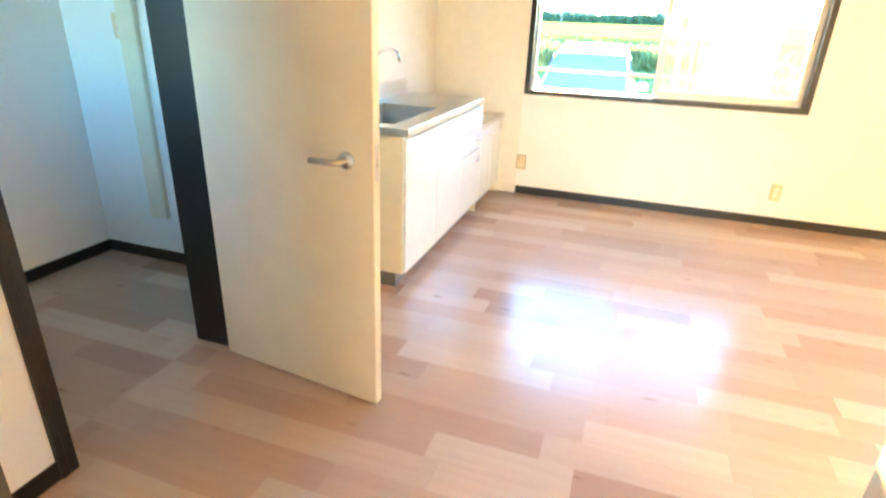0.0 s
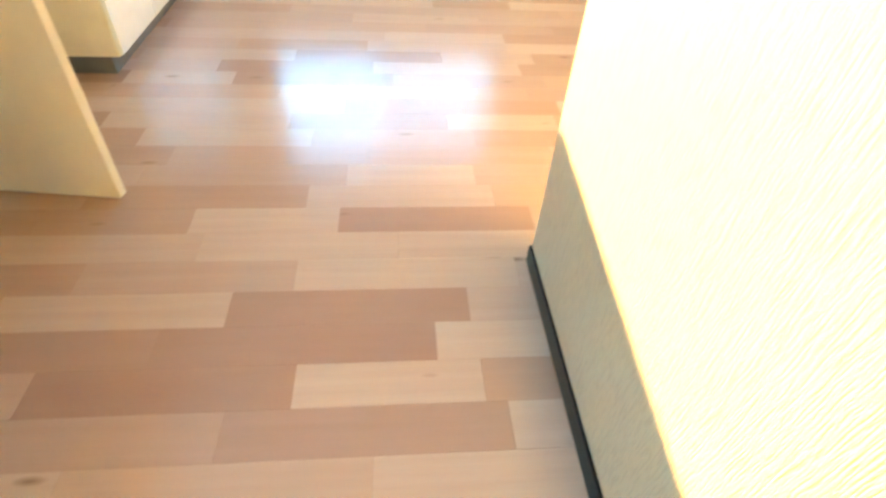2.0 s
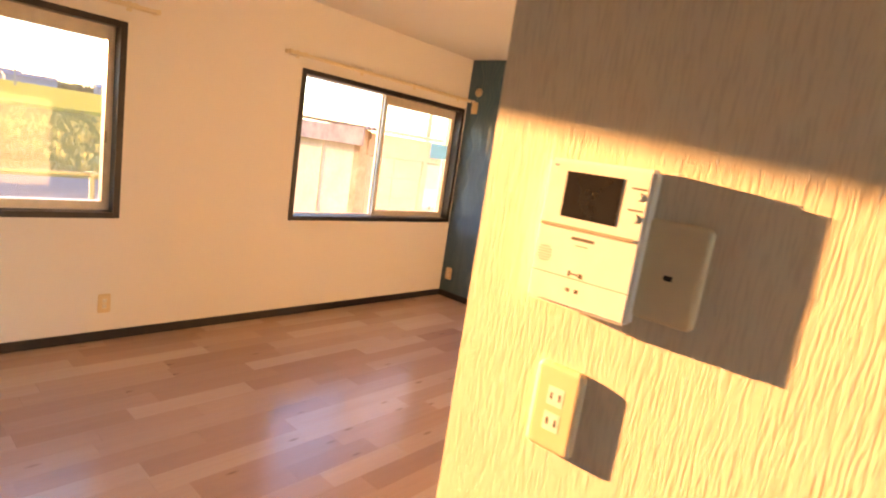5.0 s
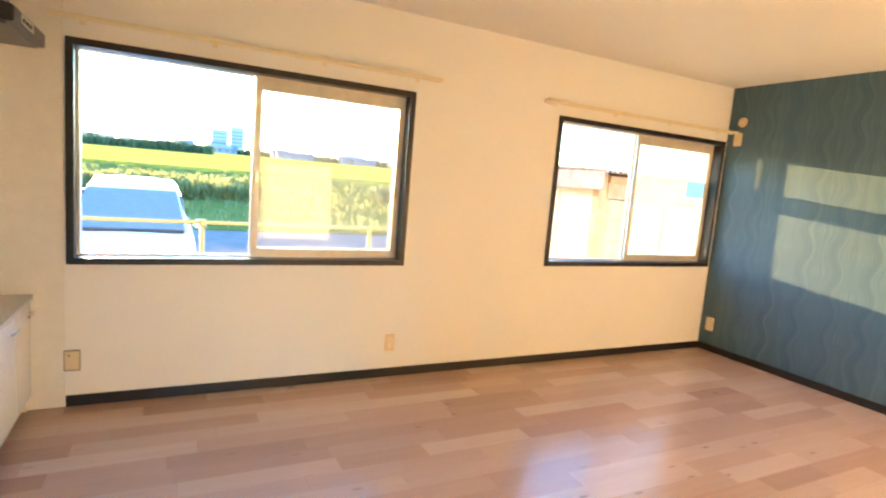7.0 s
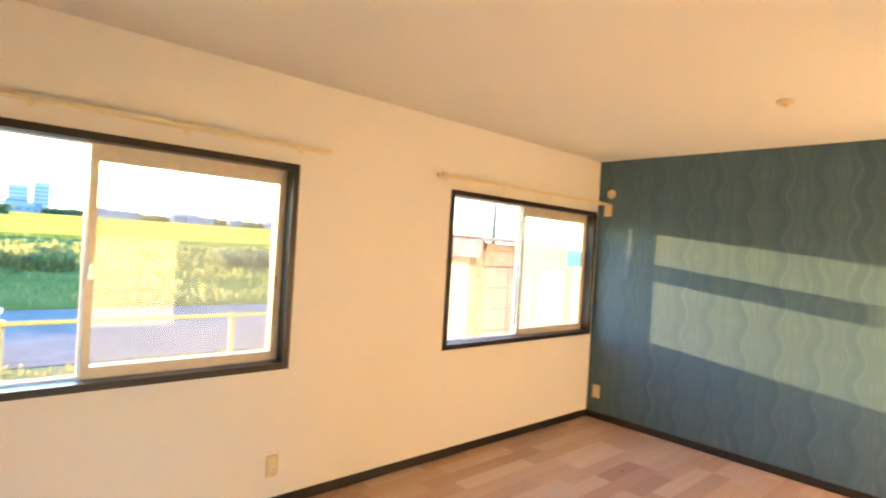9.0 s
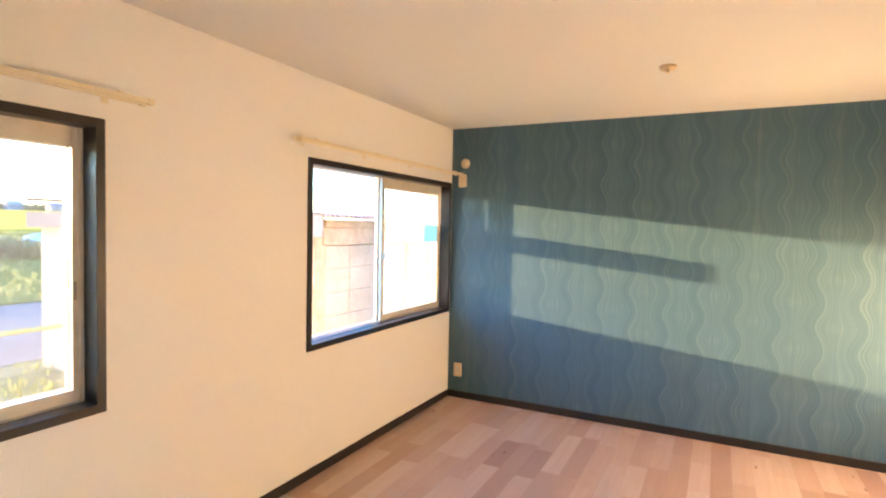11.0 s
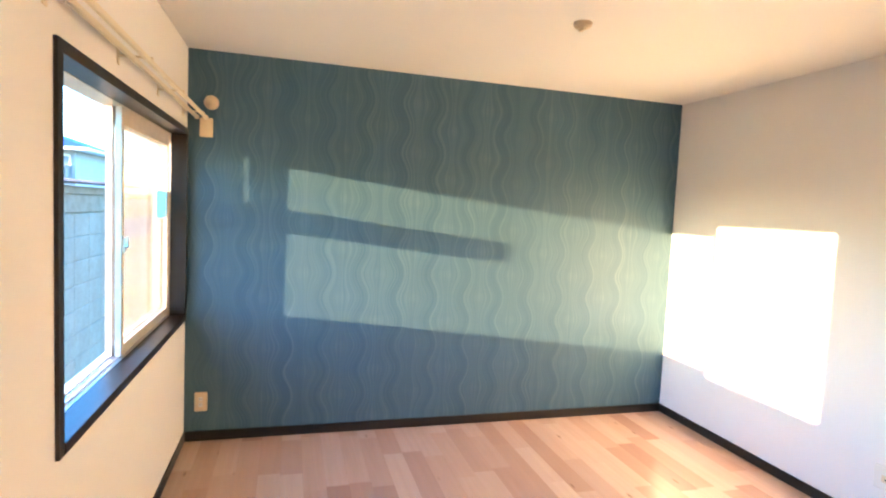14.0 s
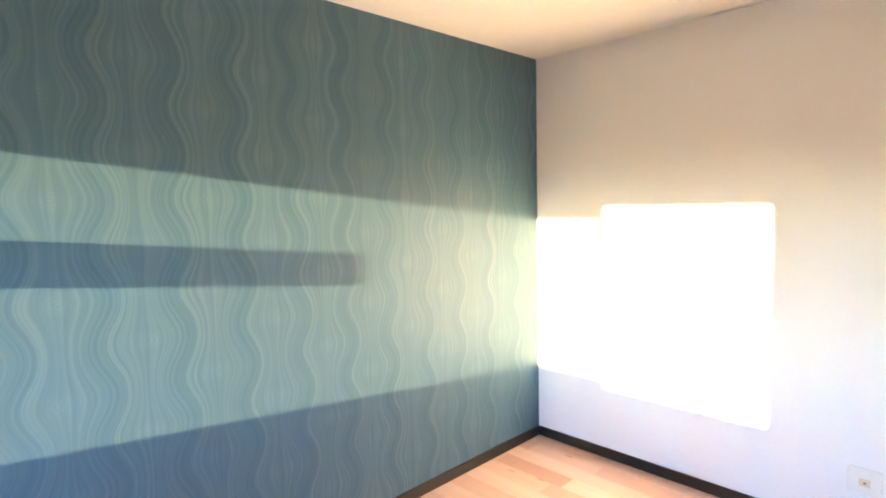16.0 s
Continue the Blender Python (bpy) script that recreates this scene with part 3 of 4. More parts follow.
part("bar", box(-1.303, -1.257, -1.883, -1.867, H - 0.034, H - 0.022), M_PLATE, hook, "", 0.002)

# intercom
ic = root("intercom", (STUB, -3.343, 1.27), "white video intercom with a small dark screen", "intercom")
iy0, iy1, iz0, iz1 = -3.395, -3.256, 1.279, 1.465
ix = STUB - 0.026
part("body", box(ix, STUB, iy0, iy1, iz0, iz1), M_PLATEW, ic, "", 0.004)
part("screen", box(ix - 0.0005, ix, -3.360, -3.285, 1.393, 1.450), M_SCREEN, ic, "dark glass screen", 0.0002)
part("groove", box(ix - 0.0014, ix, -3.385, -3.260, 1.3785, 1.3830), M_GREYP, ic, "grey dividing bar", 0.0005)
part("seam", box(ix - 0.00015, ix, iy0 + 0.002, iy1 - 0.002, 1.3174, 1.3186), M_GREYP, ic)
for z in (1.432, 1.407):
    part("button", rod((ix, -3.380, z), (ix - 0.0010, -3.380, z), 0.0050, 16), M_PLATEW, ic, "round white button", 0.0004)
    part("caption", box(ix - 0.00015, ix, -3.389, -3.371, z + 0.0078, z + 0.0100), M_PRINT, ic, "tiny grey print")
for j in range(6):
    for k in range(6):
        if abs(j - 2.5) + abs(k - 2.5) < 4.5:
            part("speaker_hole", box(ix - 0.00015, ix, -3.2625 - k * 0.0036 - 0.0018, -3.2625 - k * 0.0036, 1.332 + j * 0.0036, 1.3338 + j * 0.0036), M_GREYP, ic)
part("badge", box(ix - 0.00015, ix, -3.338, -3.307, 1.3665, 1.3705), M_PRINT, ic, "small grey badge")
part("caption", box(ix - 0.00015, ix, -3.331, -3.314, 1.3595, 1.3610), M_GREYP, ic)
part("key_symbol", boxes((ix - 0.00015, ix, -3.314, -3.311, 1.3205, 1.3275), (ix - 0.00015, ix, -3.324, -3.315, 1.3230, 1.3250), (ix - 0.00015, ix, -3.331, -3.325, 1.3205, 1.3265)), M_PRINT, ic)
for y in (-3.312, -3.324):
    part("caption", box(ix - 0.00015, ix, y - 0.005, y, 1.3005, 1.3055), M_PRINT, ic)
part("indicator", rod((ix, -3.267, 1.456), (ix - 0.0006, -3.267, 1.456), 0.0013, 8), M_PRINT, ic)

# ---- washroom door, open into the room ----
hinge, free = Vector((-5.560, -2.752, 0)), Vector((-4.874, -2.836, 0))
wide = (free - hinge).length
turn = math.atan2(free.y - hinge.y, free.x - hinge.x)
door = root("door_1", (0, 0, 0), "cream flush door standing open, lever handle", "door", "", "structure")
part("leaf", box(0, wide, 0, 0.034, 0.008, 1.99), M_DOOR, door, "", 0.0015)
part("edge_strip", box(wide - 0.0005, wide + 0.0015, 0.001, 0.033, 0.010, 1.988), M_CREAM, door, "pale edge banding")
lz = 0.862
lever = rod((wide - 0.090, 0, lz), (wide - 0.090, -0.009, lz), 0.026, 24)
handle = part("handle", lever, M_STEEL, door, "satin steel lever handle", 0.0015, True)
part("lever", tube([(wide - 0.090, -0.006, lz), (wide - 0.090, -0.040, lz), (wide - 0.097, -0.050, lz), (wide - 0.112, -0.053, lz), (wide - 0.190, -0.050, lz - 0.004)], 0.0095, 10), M_STEEL, handle, "", 0, True)
rear = part("handle", rod((wide - 0.090, 0.034, lz), (wide - 0.090, 0.043, lz), 0.026, 24), M_STEEL, door, "satin steel lever handle", 0.0015, True)
part("lever", tube([(wide - 0.090, 0.040, lz), (wide - 0.090, 0.074, lz), (wide - 0.097, 0.084, lz), (wide - 0.112, 0.087, lz), (wide - 0.190, 0.084, lz - 0.004)], 0.0095, 10), M_STEEL, rear, "", 0, True)
part("latch_plate", boxes((wide + 0.0010, wide + 0.0028, 0.006, 0.028, lz - 0.055, lz + 0.055), (wide + 0.0028, wide + 0.010, 0.011, 0.023, lz - 0.012, lz + 0.012)), M_STEEL, door, "steel latch plate", 0.0006)
for z in (0.25, 1.75):
    part("hinge", rod((-0.003, 0.034, z - 0.045), (-0.003, 0.034, z + 0.045), 0.006, 10), M_STEEL, door)
door.matrix_basis = Matrix.Translation(hinge) @ Matrix.Rotation(turn, 4, "Z")

# tan upright strip in the washroom
strip = root("tan_strip", (-6.43, -2.15, 0.25), "tan upright strip on the washroom wall", "pipe cover")
part("cover", box(-6.482, -6.378, -2.180, -2.15, 0.255, 2.2), M_CREAM, strip, "", 0.004)
part("clip", boxes((-6.488, -6.372, -2.184, -2.15, 1.30, 1.33)), M_CREAM, strip, "", 0.002)

# ---- kitchen ----
KX = -5.135        # cabinet fronts
KB = -5.699        # back wall


def bow_handle(y, z, parent, long=0.105):
    pts = [(KX, y - long / 2, z), (KX + 0.016, y - long / 2 + 0.006, z), (KX + 0.024, y - long / 4, z), (KX + 0.026, y, z),
           (KX + 0.024, y + long / 4, z), (KX + 0.016, y + long / 2 - 0.006, z), (KX, y + long / 2, z)]
    part("handle", tube(pts, 0.0068, 8), M_CHROME, parent, "chrome bow handle", 0, True)


def front(name, y0, y1, z0, z1, parent, hy, hz):
    d = part(name, box(KX - 0.018, KX, y0 + 0.0015, y1 - 0.0015, z0 + 0.0015, z1 - 0.0015), M_WHITE, parent, "glossy white front", 0.0015)
    part("top_trim", box(KX - 0.004, KX + 0.004, y0 + 0.002, y1 - 0.002, z1 - 0.0075, z1 - 0.0025), M_ALUW, d, "pale metal edge", 0.001)
    bow_handle(hy, hz, d)


SY0, SY1, CT = -1.955, -0.622, 0.800
sink = root("sink_cabinet", (-5.43, -1.29, 0), "glossy white sink cabinet with drawers, beside the window", "cabinet")
part("body", boxes((KB, KX - 0.019, SY0, SY0 + 0.016, 0.075, CT - 0.036), (KB, KX - 0.019, SY1 - 0.016, SY1, 0.075, CT - 0.036),
                   (KB, KX - 0.019, SY0 + 0.016, SY1 - 0.016, 0.075, 0.093), (KB, KB + 0.006, SY0 + 0.016, SY1 - 0.016, 0.093, CT - 0.036)), M_CREAM, sink, "cream carcass")
part("toe_kick", box(KB, -5.19, SY0 + 0.004, SY1 - 0.004, 0, 0.075), M_GREY, sink, "dark grey plinth")
for z0, z1, hz in ((0.617, 0.752, 0.690), (0.478, 0.614, 0.552), (0.082, 0.475, 0.408)):
    front("drawer", -1.066, SY1, z0, z1, sink, -0.735, hz)
front("cabinet_door", -1.510, -1.068, 0.082, 0.752, sink, -1.188, 0.685)
front("cabinet_door", SY0, -1.512, 0.082, 0.752, sink, -1.835, 0.685)

top = root("worktop", (-5.43, -1.29, CT), "brushed stainless worktop with a sink bowl", "worktop")
bx0, bx1, by0, by1 = -5.60, -5.24, -1.86, -1.22
part("slab", boxes((KB, -5.123, SY0 - 0.003, by0, CT - 0.035, CT), (KB, -5.123, by1, SY1 + 0.003, CT - 0.035, CT),
                   (KB, bx0, by0, by1, CT - 0.035, CT), (bx1, -5.123, by0, by1, CT - 0.035, CT), (KB, KB + 0.012, SY0 - 0.003, SY1 + 0.003, CT, CT + 0.09)),
     M_STEEL, top, "", 0.002)
part("front_edge", box(-5.1235, -5.119, SY0 - 0.002, SY1 + 0.002, CT - 0.030, CT + 0.003), M_CHROME, top, "bright rolled edge", 0.0015)
bowl = bmesh.new()
for a in ((bx0, bx0 + 0.004, by0, by1, CT - 0.19, CT - 0.002), (bx1 - 0.004, bx1, by0, by1, CT - 0.19, CT - 0.002), (bx0, bx1, by0, by0 + 0.004, CT - 0.19, CT - 0.002),
          (bx0, bx1, by1 - 0.004, by1, CT - 0.19, CT - 0.002), (bx0, bx1, by0, by1, CT - 0.194, CT - 0.19)):
    box(*a, bm=bowl)
part("bowl", bowl, M_STEEL, top, "deep stainless bowl")
part("drain", rod((-5.42, -1.54, CT - 0.19), (-5.42, -1.54, CT - 0.184), 0.055, 24), M_CHROME, top, "", 0.001, True)

tap = root("faucet", (KB, -1.30, 1.0), "chrome wall tap with a swivel spout", "faucet")
part("body", tube([(KB, -1.34, 1.06), (KB + 0.06, -1.34, 1.06), (KB + 0.06, -1.26, 1.06), (KB, -1.26, 1.06)], 0.016, 12), M_CHROME, tap, "", 0, True)
part("spout", tube([(KB + 0.065, -1.30, 1.055), (KB + 0.10, -1.30, 1.085), (KB + 0.18, -1.32, 1.105), (KB + 0.25, -1.34, 1.09), (KB + 0.265, -1.344, 1.045)], 0.010, 10), M_CHROME, tap, "", 0, True)
for y in (-1.35, -1.25):
    part("knob", rod((KB + 0.055, y, 1.06), (KB + 0.085, y, 1.085), 0.020, 14), M_CHROME, tap, "", 0.003, True)

low = root("cooker_cabinet", (-5.43, -0.31, 0), "low white cabinet for a gas cooker, by the wall", "cabinet")
LT = 0.622
part("body", boxes((KB, KX - 0.019, SY1 + 0.004, SY1 + 0.020, 0.0, LT - 0.022), (KB, KX - 0.019, -0.024, -0.006, 0.0, LT - 0.022),
                   (KB, KX - 0.019, SY1 + 0.020, -0.024, 0.075, 0.093), (KB, KB + 0.006, SY1 + 0.020, -0.024, 0.093, LT - 0.022)), M_CREAM, low, "cream carcass")
part("top_board", box(KB, -5.123, SY1 + 0.003, -0.005, LT - 0.022, LT), M_STEEL, low, "stainless cooker shelf", 0.002)
part("notice", box(-5.30, -5.22, -0.46, -0.37, LT, LT + 0.0008), M_PAPER, low, "small white paper label")
part("toe_kick", box(KB, -5.19, SY1 + 0.02, -0.024, 0, 0.075), M_GREY, low, "dark grey plinth")
front("cabinet_door", SY1 + 0.004, -0.315, 0.082, LT - 0.030, low, -0.385, 0.535)
front("cabinet_door", -0.313, -0.006, 0.082, LT - 0.030, low, -0.080, 0.535)

hood = root("range_hood", (-5.42, -0.30, 1.84), "black range hood with a slanted front", "range hood")
hy0, hy1 = -0.606, -0.008
prof = [(KB, 1.845), (-5.066, 1.845), (-5.062, 1.852), (-5.062, 1.908), (-5.10, 1.915), (-5.40, 2.26), (-5.40, 2.396), (KB, 2.396)]
part("canopy", extrude_profile(prof, "y", hy0, hy1), M_BLACK, hood, "", 0.003)
part("underside", box(KB + 0.03, -5.09, hy0 + 0.02, hy1 - 0.02, 1.836, 1.845), M_GREY, hood, "grey metal underside", 0.002)
part("control_panel", box(-5.062, -5.0590, -0.50, -0.27, 1.860, 1.900), M_CHROME, hood, "shiny switch panel", 0.001)
for y in (-0.45, -0.39, -0.33):
    part("switch", box(-5.0590, -5.0555, y - 0.010, y + 0.010, 1.872, 1.888), M_BLACK, hood, "", 0.001)
part("filter", box(-5.55, -5.22, -0.45, -0.16, 1.8345, 1.836), M_STEEL, hood, "pale metal filter")

# ---- outside: ground ----
rng = random.Random(5)
LAND = ((0.16, GROUND), (13.2, GROUND), (36.0, 0.55), (290.0, 4.9), (900.0, 5.3))


def land(y):
    """Height of the ground, which rises gently beyond the lane."""
    for (a, za), (b, zb) in zip(LAND, LAND[1:]):
        if y <= b:
            return za + (zb - za) * (y - a) / (b - a)
    return LAND[-1][1]


far = structure("ground", extrude_profile([*LAND, (900.0, GROUND - 0.3), (0.16, GROUND - 0.3)], "x", -600, 600), M_GRAVEL, "dry grassy ground around the house", "ground")
structure("ground_near", box(-600, 600, -600, 0.16, GROUND - 0.3, GROUND - 0.002), M_GRAVEL, "plain ground under the house", "ground")
structure("road", box(-80, 80, 6.9, 13.2, GROUND, GROUND + 0.012), M_ROAD, "grey asphalt lane beyond the railing", "road")
structure("grass_bank", extrude_profile([(13.2, GROUND - 0.02), (36, land(36) - 0.02), (36, land(36) + 0.05), (13.2, GROUND + 0.05)], "x", -80, 80), M_GRASS, "green and yellow grass bank below the field", "grass bank")
structure("rice_field", extrude_profile([(36, land(36) - 0.02), (290, land(290) - 0.02), (290, land(290) + 0.30), (36, land(36) + 0.30)], "x", -320, 320), M_RICE, "ripe yellow rice field", "field")


def tufts(name, count, x0, x1, y0, y1, size, mat, label, category, z=0.0, lumps=None, thin=0.13):
    """Weeds and hedge foliage: many small crossed blades."""
    verts, faces = [], []
    for i in range(count):
        x, y = rng.uniform(x0, x1), y0 + (y1 - y0) * rng.random() ** 1.3
        base = z + land(y)
        s = size * rng.uniform(0.5, 1.25) * (0.6 + 0.8 * abs(noise.noise((x * 0.35, y * 0.35, 0))))
        if lumps:
            base += lumps * rng.random() * (0.45 + 0.9 * abs(noise.noise((x * 0.11, 3.7, 0))))
        for k in range(5):
            a = rng.uniform(0, math.pi)
            dx, dy = math.cos(a) * s * thin, math.sin(a) * s * thin
            x, y = x + rng.uniform(-0.3, 0.3) * s, y + rng.uniform(-0.3, 0.3) * s
            lean = Vector((rng.uniform(-0.4, 0.4) * s, rng.uniform(-0.4, 0.4) * s, s))
            p = Vector((x, y, base))
            n = len(verts)
            verts += [p + Vector((-dx, -dy, 0)) * 0.6, p + Vector((dx, dy, 0)) * 0.6, p + lean + Vector((dx, dy, 0)), p + lean * 1.15, p + lean * 0.9 - Vector((dx, dy, 0)) * 0.8]
            faces.append((n, n + 1, n + 2, n + 3, n + 4))
    me = bpy.data.meshes.new(name)
    me.from_pydata(verts, [], faces)
    me.materials.append(mat)
    return tagged(new(name, me), label, category, "", "stuff")


tufts("weeds", 9000, -30, 45, 13.3, 36, 0.26, M_WEED, "mixed grass and weeds on the bank of the field", "weeds", 0.03, None, 0.07)
tufts("verge_grass", 6000, -12, 10, 1.7, 6.8, 0.12, M_WEED, "short patchy grass on the verge", "grass", 0.0, None, 0.05)
tufts("bush", 1500, -9, -1, 20, 23, 0.34, M_WEED, "low green bushes beside the lane", "bush", 0.0, 0.9, 0.12)
tufts("bush", 420, 5.0, 8.0, 22, 25, 0.30, M_HEDGE, "dark green bush on the bank", "bush", 0.0, 0.75, 0.12)
tufts("hedge", 9000, -70, 5, 150, 158, 1.2, M_HEDGE, "green hedgerow beyond the rice field", "hedge", 0.0, 2.4, 0.2)
tufts("far_trees", 6000, -260, 300, 360, 385, 3.0, M_HEDGE, "dark tree line along the horizon", "trees", 0.0, 3.4, 0.3)


def hills(name, y, base, high, seed):
    bm = bmesh.new()
    prev = None
    for i in range(121):
        x = -900 + 15 * i
        h = base + high * (0.5 + 0.5 * noise.noise((x * 0.006, seed, 0))) + 2.0 * noise.noise((x * 0.05, seed, 1))
        a, b, c = [bm.verts.new(p) for p in ((x, y, land(y) - 1), (x, y + 40, land(y) + h), (x, y + 120, land(y) - 1))]
        if prev:
            bm.faces.new((prev[0], a, b, prev[1]))
            bm.faces.new((prev[1], b, c, prev[2]))
        prev = (a, b, c)
    structure(name, bm, M_HAZETONE, "hills on the horizon in a haze-tinted blue", "hills")


hills("backdrop", 750, 4, 14, 3.3)


def far_house(x, y, w, d, h, roof_mat):
    g = land(y)
    t = root("far_house", (x, y, g), "small distant house behind the field", "house", "distant houses")
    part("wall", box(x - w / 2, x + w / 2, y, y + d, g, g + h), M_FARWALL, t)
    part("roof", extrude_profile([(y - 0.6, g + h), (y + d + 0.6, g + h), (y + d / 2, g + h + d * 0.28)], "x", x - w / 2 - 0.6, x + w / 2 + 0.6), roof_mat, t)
    for i in range(3):
        cx = x - w * 0.32 + i * w * 0.32
        part("window", box(cx - 0.7, cx + 0.7, y - 0.05, y, g + h * 0.45, g + h * 0.75), M_FARROOF, t)


for i in range(26):
    far_house(-110 + i * 14.5 + rng.uniform(-13, 13), 300 + rng.uniform(0, 55), rng.uniform(6, 15), rng.uniform(5, 9), rng.uniform(2.2, 4.6), rng.choice((M_FARROOF, M_FARROOF, M_FARWALL)))


def far_block(x, y, w, d, h):
    g = land(y)
    t = root("apartment_block", (x, y, g), "distant apartment block in haze-tinted colour beyond the trees", "building", "distant blocks")
    part("wall", box(x - w / 2, x + w / 2, y, y + d, g, g + h), M_HAZETONE, t)
    part("roof", box(x - w / 2 - 0.4, x + w / 2 + 0.4, y - 0.4, y + d + 0.4, g + h, g + h + 0.7), M_HAZETONE, t)
    for k in range(int(h // 3) - 1):
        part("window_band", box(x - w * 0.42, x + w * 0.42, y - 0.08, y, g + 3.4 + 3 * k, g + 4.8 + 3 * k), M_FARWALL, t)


far_block(33, 500, 13, 12, 22)
far_block(48, 510, 11, 12, 26)
for i, x in enumerate((-7.0, 6.0, 30.0)):
    g = land(120)
    t = root("utility_pole", (x * 3, 120, g), "thin grey utility pole across the field", "utility pole", "utility poles")
    part("pole", rod((x * 3, 120, g), (x * 3, 120, g + 9), 0.16, 8, None, 0.10), M_GREY, t)
    part("crossarm", box(x * 3 - 0.9, x * 3 + 0.9, 119.95, 120.05, g + 8.2, g + 8.35), M_GREY, t)

def street_pole(x, y, high):
    g = land(y)
    t = root("utility_pole", (x, y, g), "grey concrete utility pole behind the shed", "utility pole", "utility poles")
    part("pole", rod((x, y, g), (x, y, g + high), 0.13, 16, None, 0.09), M_GREY, t, "", 0, True)
    for k in range(2):
        part("crossarm", box(x - 0.8, x + 0.8, y - 0.04, y + 0.04, g + high - 0.5 - 0.6 * k, g + high - 0.42 - 0.6 * k), M_GREY, t)
    for k in range(6):
        part("step_bolt", rod((x, y, g + 2.2 + 0.45 * k), (x + (0.26 if k % 2 else -0.26), y, g + 2.2 + 0.45 * k), 0.010, 6), M_GREY, t)


street_pole(15.6, 15.5, 8.5)

# roadside things on the bank
def tarp_heap(x, y, w, d, h):
    g = land(y) + 0.03
    bm = bmesh.new()
    bmesh.ops.create_icosphere(bm, subdivisions=3, radius=1.0)
    for v in bm.verts:
        lump = 1 + 0.18 * noise.noise(v.co * 2.3) + 0.06 * noise.noise(v.co * 7.0)
        flat = max(v.co.z, -0.15)
        v.co = Vector((x + v.co.x * w / 2 * lump, y + v.co.y * d / 2 * lump, g + 0.14 * h + flat * h * 0.86 * lump))
    top = root("tarpaulin_heap", (x, y, g), "pale blue tarpaulin over a heap beside the field", "tarpaulin")
    part("sheet", bm, M_TARP, top, "", 0, True)
    for k in range(4):
        a = math.pi * (0.25 + 0.5 * k)
        part("weight", rod((x + 0.46 * w * math.cos(a), y + 0.46 * d * math.sin(a) - 0.06, g), (x + 0.46 * w * math.cos(a), y + 0.46 * d * math.sin(a) - 0.06, g + 0.13), 0.10, 10, None, 0.08), M_BLOCK, top)


tarp_heap(10.3, 27.5, 1.7, 1.2, 0.62)
mark = root("marker_post", (11.9, 29.0, land(29.0)), "white roadside marker post with a grey cap", "marker post")
part("post", rod((11.9, 29.0, land(29.0)), (11.9, 29.0, land(29.0) + 1.25), 0.075, 14), M_PLATEW, mark, "", 0, True)
part("cap", rod((11.9, 29.0, land(29.0) + 1.25), (11.9, 29.0, land(29.0) + 1.33), 0.082, 14, None, 0.05), M_GREY, mark, "", 0, True)

# railing
rail = root("railing", (-4.26, 1.55, GROUND), "yellow-green pipe railing in front of the window", "railing")
part("top_rail", rod((-9.9, 1.55, 0.858), (-1.34, 1.55, 0.858), 0.017, 12), M_PIPE, rail, "", 0, True)
for i in range(6):
    x = -8.64 + i * 1.46
    part("post", rod((x, 1.55, GROUND), (x, 1.55, 0.845), 0.020, 12), M_PIPE, rail, "", 0, True)
    part("collar", rod((x, 1.55, 0.832), (x, 1.55, 0.880), 0.024, 12), M_PIPE, rail, "", 0, True)


